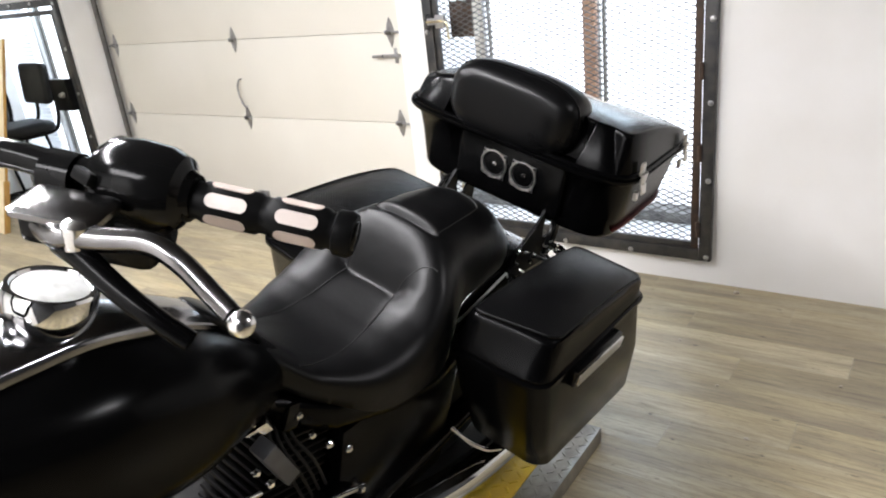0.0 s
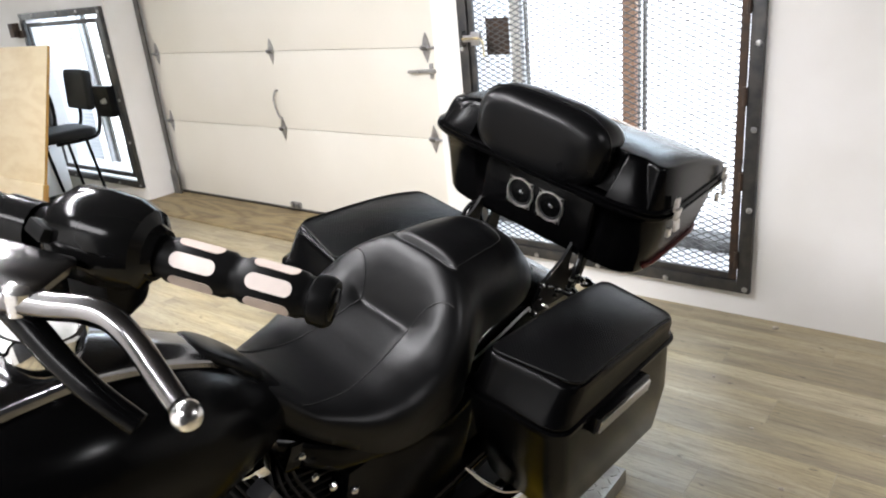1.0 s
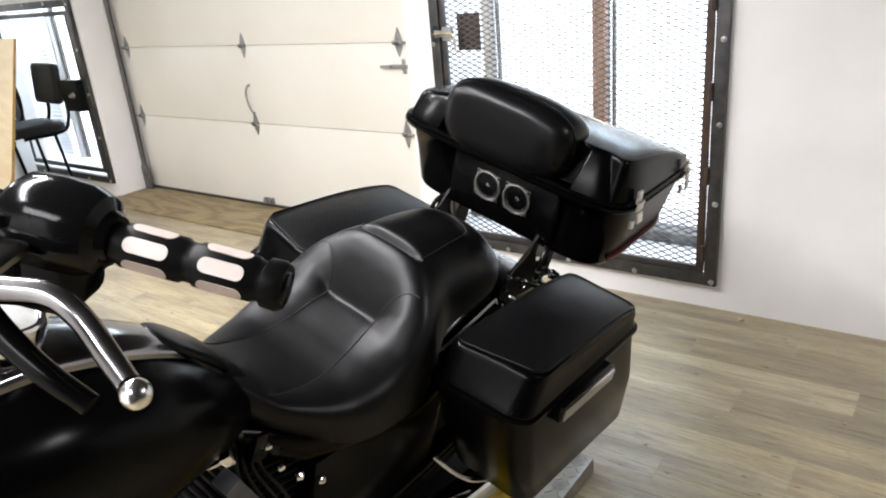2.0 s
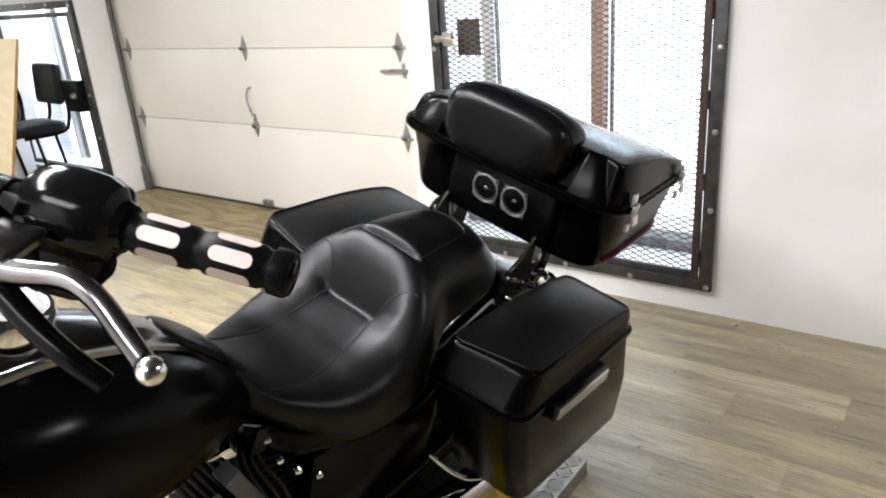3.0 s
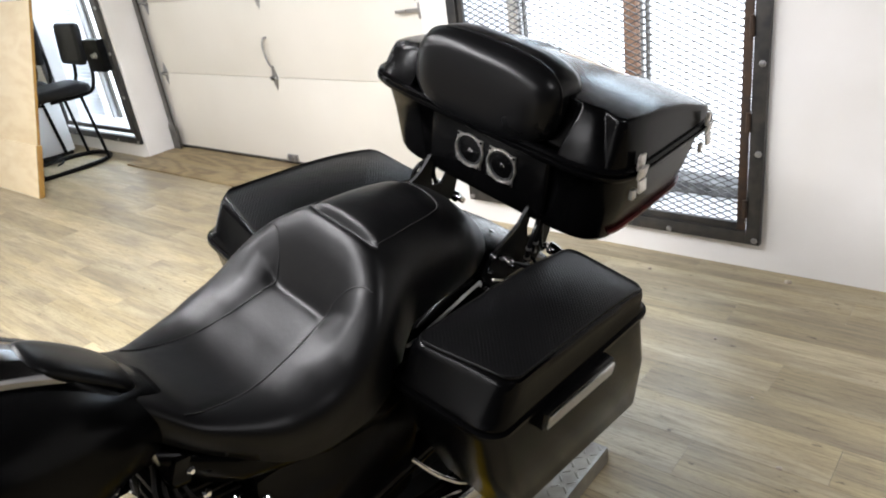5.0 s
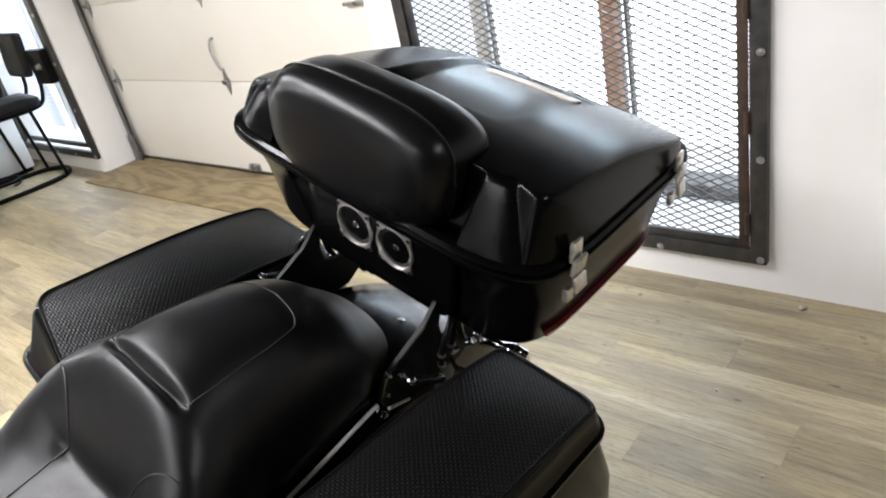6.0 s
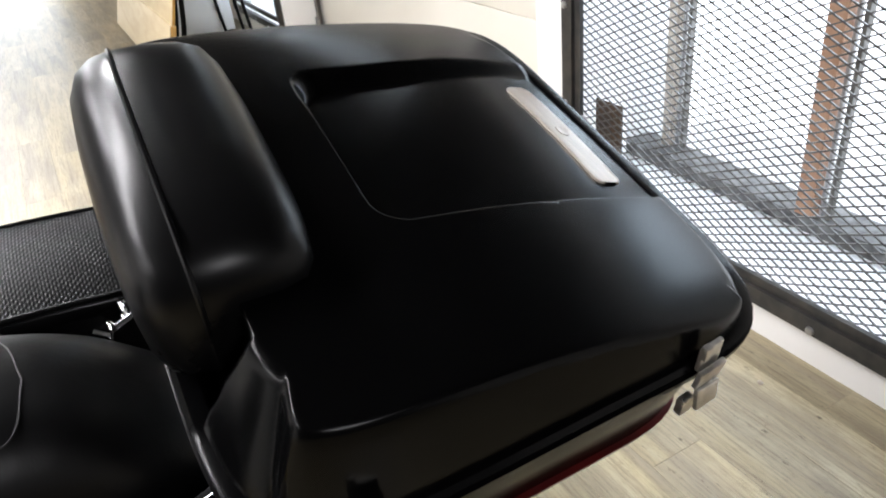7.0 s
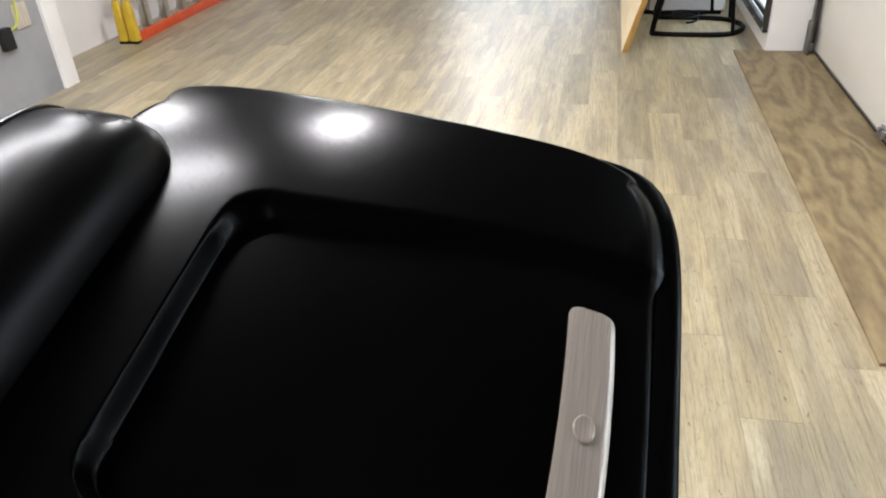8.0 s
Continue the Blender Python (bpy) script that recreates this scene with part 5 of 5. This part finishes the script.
part("edge_strip", block(-4.4398, -4.425, 0.001, 0.035, 0.0, 0.36, 0.001, m=LEAN), PLY_EDGE, counter, "orange-brown raw board edge")
part("edge_strip", block(-4.4448, -4.440, 0.012, 0.030, 0.361, 1.30, 0.0005, m=LEAN), PLY_EDGE, counter)


# ---- chairs ----
def chair(m, label):
    ch = thing("chair", label, "chair", "black waiting chairs", at=m)
    part("seat", loft([[Vector((x, y, z)) for x, y in rrect(-.23 + g, .23 - g, -.24 + g, .22 - g, .06)] for z, g in ((.53, .02), (.537, .004), (.555, 0), (.585, .002), (.602, .02), (.607, .06))]), FABRIC, ch, "padded black vinyl seat", 60)
    q = pose(0, .235, .87, 84, 0, 0)
    part("backrest", loft([[q @ Vector((x, y, z)) for x, y in rrect(-.21 + g, .21 - g, -.15 + g, .15 - g, .04)] for z, g in ((-.03, .02), (-.025, .004), (0, 0), (.02, .004), (.03, .03))]), FABRIC, ch, "padded black vinyl back", 60)
    for s in (1, -1):
        part("back_post", tube(smooth_path([(s * .17, .262, .86), (s * .17, .275, .74), (s * .18, .255, .60), (s * .2, .18, .525), (s * .21, -.1, .52)], 6), .014, 10), BLACK_METAL, ch)
        part("leg", tube(smooth_path([(s * .215, -.2, .52), (s * .22, -.245, .49), (s * .225, -.29, .25), (s * .225, -.335, .05), (s * .225, -.30, .014), (s * .225, .0, .014), (s * .185, .15, .014), (s * .09, .225, .014), (0, .245, .014)], 6), .018, 10), BLACK_METAL, ch)
        part("rear_leg", tube([(s * .205, .12, .52), (s * .215, .17, .02)], .012, 10), BLACK_METAL, ch)
    part("cross_bar", tube([(-.213, -.17, .515), (.213, -.17, .515)], .010, 10), BLACK_METAL, ch)
    return ch


chair(pose(-5.02, -0.269, 0, 0, 0, -5), "black vinyl chair on a tube sled base beside the counter")
chair(pose(-5.62, -0.33, 0, 0, 0, -6), "black vinyl chair on a tube sled base behind another chair")
box = thing("storage_box", "plain white laminate box on the floor behind the chairs", "box")
part("body", block(-5.46, -5.40, -0.62, -0.10, 0.03, 0.42, 0.004), WHITE_BOX, box)
part("base", block(-5.46, -5.40, -0.60, -0.12, 0.0, 0.0298, 0.002), BLACK_METAL, box)
part("lid", block(-5.465, -5.395, -0.625, -0.095, 0.4202, 0.435, 0.003), WHITE_BOX, box)
sh = thing("cable_coil", "black cable coiled on the floor under the chair", "cable")
part("loop", tube(smooth_path([(-5.25 + .12 * math.cos(a) * (1 - .04 * a), -.38 + .09 * math.sin(a), .008 + .004 * a) for a in (0.5 * k for k in range(26))], 3), .007, 6), RUBBER, sh)

# ---- ladder lying on its side ----
lad = thing("stepladder", "orange fibreglass stepladder with yellow top cap, lying on its side", "stepladder")
for y, z, l in ((-4.355, 0.03, 1.95), (-4.415, 0.42, 1.95)):
    b = block(-4.62 - l, -4.64, y - .015, y + .015, z - .03, z + .04, 0.003)
    part("rail", b, ORANGE, lad, "orange fibreglass rail")
for k in range(7):
    part("step", block(-4.86 - .27 * k, -4.80 - .27 * k, -4.415, -4.355, 0.071, 0.389, 0.003, m=None), ALU, lad, "aluminium step")
    part("brace", tube([(-4.70 - .27 * k, -4.365, 0.07), (-4.86 - .27 * k, -4.385, 0.39)], 0.006, 6), GALV, lad)
for dy in (-.085, .0):
    cap = part("top_cap", loft([[Vector((-4.60 + x, -4.362 + dy + y, z)) for x, y in rrect(-.03 + g, .03 - g, -.037 + g, .037 - g, .015)] for z, g in ((.02, 0), (.03, 0), (.22, .003), (.30, .010), (.31, .016))]), YELLOW, lad, "yellow plastic top cap")
    part("cap_foot", block(-4.625, -4.565, -4.395 + dy, -4.33 + dy, 0.0, 0.0198, 0.004), RUBBER, cap)

# cord and outlet on the grey wall section
cord = thing("power_cord", "yellow-green cord hanging on the grey wall", "cord")
part("cord", tube(smooth_path([(-3.40, -4.225, .75), (-3.38, -4.215, .55), (-3.34, -4.21, .46), (-3.28, -4.21, .44), (-3.23, -4.22, .42)], 6), .007, 8), CORD, cord)
part("socket", block(-3.28, -3.20, -4.24, -4.20, .34, .46, .004), RUBBER, cord)
plate = thing("wall_plate", "beige cover plate on the grey wall", "wall plate")
part("plate", block(-3.48, -3.36, -4.2395, -4.23, .42, .56, .004), BEIGE, plate)
part("screw", lathe([(.004, 0), (.004, .002)], Matrix.Translation((-3.42, -4.2295, .49)) @ axis_to((0, 1, 0)), 8), GALV, plate)

# ---- small old motorcycle parked further back ----
old = thing("small_motorcycle", "small old motorcycle with wire wheels and polished engine, parked", "motorcycle",
            at=pose(-7.18, -3.40, 0, 0, 0, 140.3) @ pose(0, 0, 0, -9, 0, 0))


def wire_wheel(x, r, steer=0):
    m = Matrix.Translation((x, 0, r)) @ pose(0, 0, 0, 0, 0, steer) @ axis_to((0, 1, 0))
    part("tyre", lathe([(r - .06, -.03), (r - .03, -.042), (r - .005, -.03), (r, 0), (r - .005, .03), (r - .03, .042), (r - .06, .03), (r - .06, -.03)], m, 36, cap=(False, False)), RUBBER, old)
    w = part("rim", lathe([(r - .06, -.028), (r - .075, -.02), (r - .075, .02), (r - .06, .028), (r - .06, -.028)], m, 36, cap=(False, False)), CHROME, old, "polished rim")
    part("hub", lathe([(.02, -.05), (.06, -.045), (.06, .045), (.02, .05)], m, 18), ALU, old)
    b = bmesh.new()
    for k in range(18):
        q = m @ pose(0, 0, 0, 0, 0, 20 * k)
        tube([q @ Vector((.055, 0, .03 * (-1) ** k)), q @ Vector((r - .072, 0.0, 0))], .002, 4, b)
    part("spokes", b, GALV, w)


wire_wheel(-.64, .29)
wire_wheel(.64, .29, 35)
b = bmesh.new()
tube(smooth_path([(-.64, .06, .29), (-.3, .07, .33), (-.1, .05, .30), (.2, .04, .28), (.33, .0, .75)], 5), .014, 8, b)
tube(smooth_path([(-.64, -.06, .29), (-.3, -.07, .33), (-.1, -.05, .30), (.2, -.04, .28), (.33, .0, .75)], 5), .014, 8, b)
tube([(-.55, .06, .62), (.33, 0, .78)], .014, 8, b)
part("frame", b, BLACK_METAL, old)
for s in (1, -1):
    part("fork_leg", tube([(.42, s * .07, .85), (.64, s * .065, .29)], .016, 10), CHROME, old)
    part("shock", tube([(-.6, s * .085, .33), (-.5, s * .085, .6)], .022, 10), CHROME, old)
part("crankcase", loft([[Vector((x, y, z)) for x, z in rrect(-.17 + g, .17 - g, .18 + g, .38 - g, .07)] for y, g in ((-.12, .03), (-.10, .0), (.10, .0), (.12, .03))]), ALU, old, "polished engine case", 50)
b = bmesh.new()
for k in range(8):
    block(-.02 + .02 * k, -.012 + .02 * k, -.07, .07, .36, .50, .002, b, pose(.1, 0, 0, 0, 20, 0))
part("cylinder", b, ALU, old)
part("exhaust", tube(smooth_path([(.22, .08, .42), (.2, .12, .25), (0, .13, .2), (-.4, .13, .26), (-.8, .13, .30)], 5), .024, 10), CHROME, old)
part("fuel_tank", loft([[Vector((x, .11 * w * math.cos(a), .74 + .1 * w * math.sin(a))) for a in (2 * math.pi * k / 20 for k in range(20))] for x, w in ((-.12, .5), (-.05, .9), (.12, 1), (.27, .8), (.33, .4))]), YELLOW, old, "yellow fuel tank", 180)
part("seat", block(-.62, -.1, -.1, .1, .66, .74, .03), FABRIC, old)
for x, a0, a1 in ((-.64, 20, 170), (.64, 20, 130)):
    rings = []
    for k in range(20):
        a = radians(a0 + (a1 - a0) * k / 19)
        rings.append([Vector((x + (.32 + d) * math.cos(a), y, .29 + (.32 + d) * math.sin(a))) for y, d in ((-.05, -.03), (-.045, 0), (0, .012), (.045, 0), (.05, -.03), (.043, -.03), (0, .006), (-.043, -.03))])
    part("fender", loft(rings), CHROME, old, "polished fender", 60)
part("handlebar", tube(smooth_path([(.25, .35, .98), (.33, .2, 1.0), (.40, 0, .9), (.33, -.2, 1.0), (.25, -.35, .98)], 6), .011, 8), CHROME, old)
part("side_stand", tube([(.0, .1, .22), (.04, .26, .05)], .01, 8), BLACK_METAL, old)

# ---- loose bits on the floor ----
random.seed(4)
def crumb(x, y, r):
    c = thing("crumb", "small crumb of plaster on the floor", "debris", "crumbs on the floor")
    b = bmesh.new()
    bmesh.ops.create_icosphere(b, subdivisions=2, radius=r)
    for v in b.verts:
        v.co *= random.uniform(0.7, 1.2)
        v.co.z = max(v.co.z * 0.7, -r * 0.35)
    o = part("chip", b, GRIT, c, "", 20)
    c.location = (x, y, r * 0.35)


for x, y, r in ((0.14, -0.035, .012), (-1.36, -0.02, .013), (-1.22, -0.09, .016), (-1.18, -0.07, .010), (-0.35, -0.13, .008), (0.05, -0.5, .006), (-0.6, -0.3, .006), (-0.9, -0.5, .005), (0.6, -0.6, .006), (1.0, -0.9, .006), (0.4, -1.0, .007), (-1.5, -0.4, .006), (0.25, -0.75, .005)):
    crumb(x, y, r)

# ---- plank floor ----
PW, PL, GAP = 0.152, 0.914, 0.0003
NEAR = (-4.6, 1.9, -2.95, 0.03)


def plank_at(i, j):
    x = -14 + (i + ((j * 0.37) % 1)) * PL
    return x, -4.65 + j * PW


pm = bmesh.new()
block(GAP, PL - GAP, GAP, PW - GAP, -0.006, 0.0, 0.0002, pm, seg=1)
plank = part("plank", pm, PLANK, floor)
plank_mesh = plank.data
used = False
far = []
count = 0
for j in range(31):
    for i in range(-1, 20):
        x, y = plank_at(i, j)
        if x + PL < -14 or x > 4.2:
            continue
        if NEAR[0] < x and x + PL < NEAR[1] and y > NEAR[2] and y + PW < NEAR[3] + PW * 0.3 and count < 300:
            if not used:
                o, used = plank, True
            else:
                o = new("plank", plank_mesh)
                o.parent = floor
            o.location = (x, y, 0)
            count += 1
        else:
            far.append((x, y))
verts, faces = [], []
for x, y in far:
    x0, x1, y0, y1 = max(-14.1, x + GAP), min(4.2, x + PL - GAP), y + GAP, y + PW - GAP
    b0 = len(verts)
    verts += [(x0, y0, -0.0055), (x1, y0, -0.0055), (x1, y1, -0.0055), (x0, y1, -0.0055), (x0, y0, 0), (x1, y0, 0), (x1, y1, 0), (x0, y1, 0)]
    faces += [(b0 + 4, b0 + 5, b0 + 6, b0 + 7), (b0, b0 + 1, b0 + 5, b0 + 4), (b0 + 1, b0 + 2, b0 + 6, b0 + 5), (b0 + 2, b0 + 3, b0 + 7, b0 + 6), (b0 + 3, b0, b0 + 4, b0 + 7)]
me = bpy.data.meshes.new("far_planks")
me.from_pydata(verts, [], faces)
me.materials.append(PLANK)
fp = new("far_planks", me)
fp.parent = floor
fp["kind"] = "stuff"
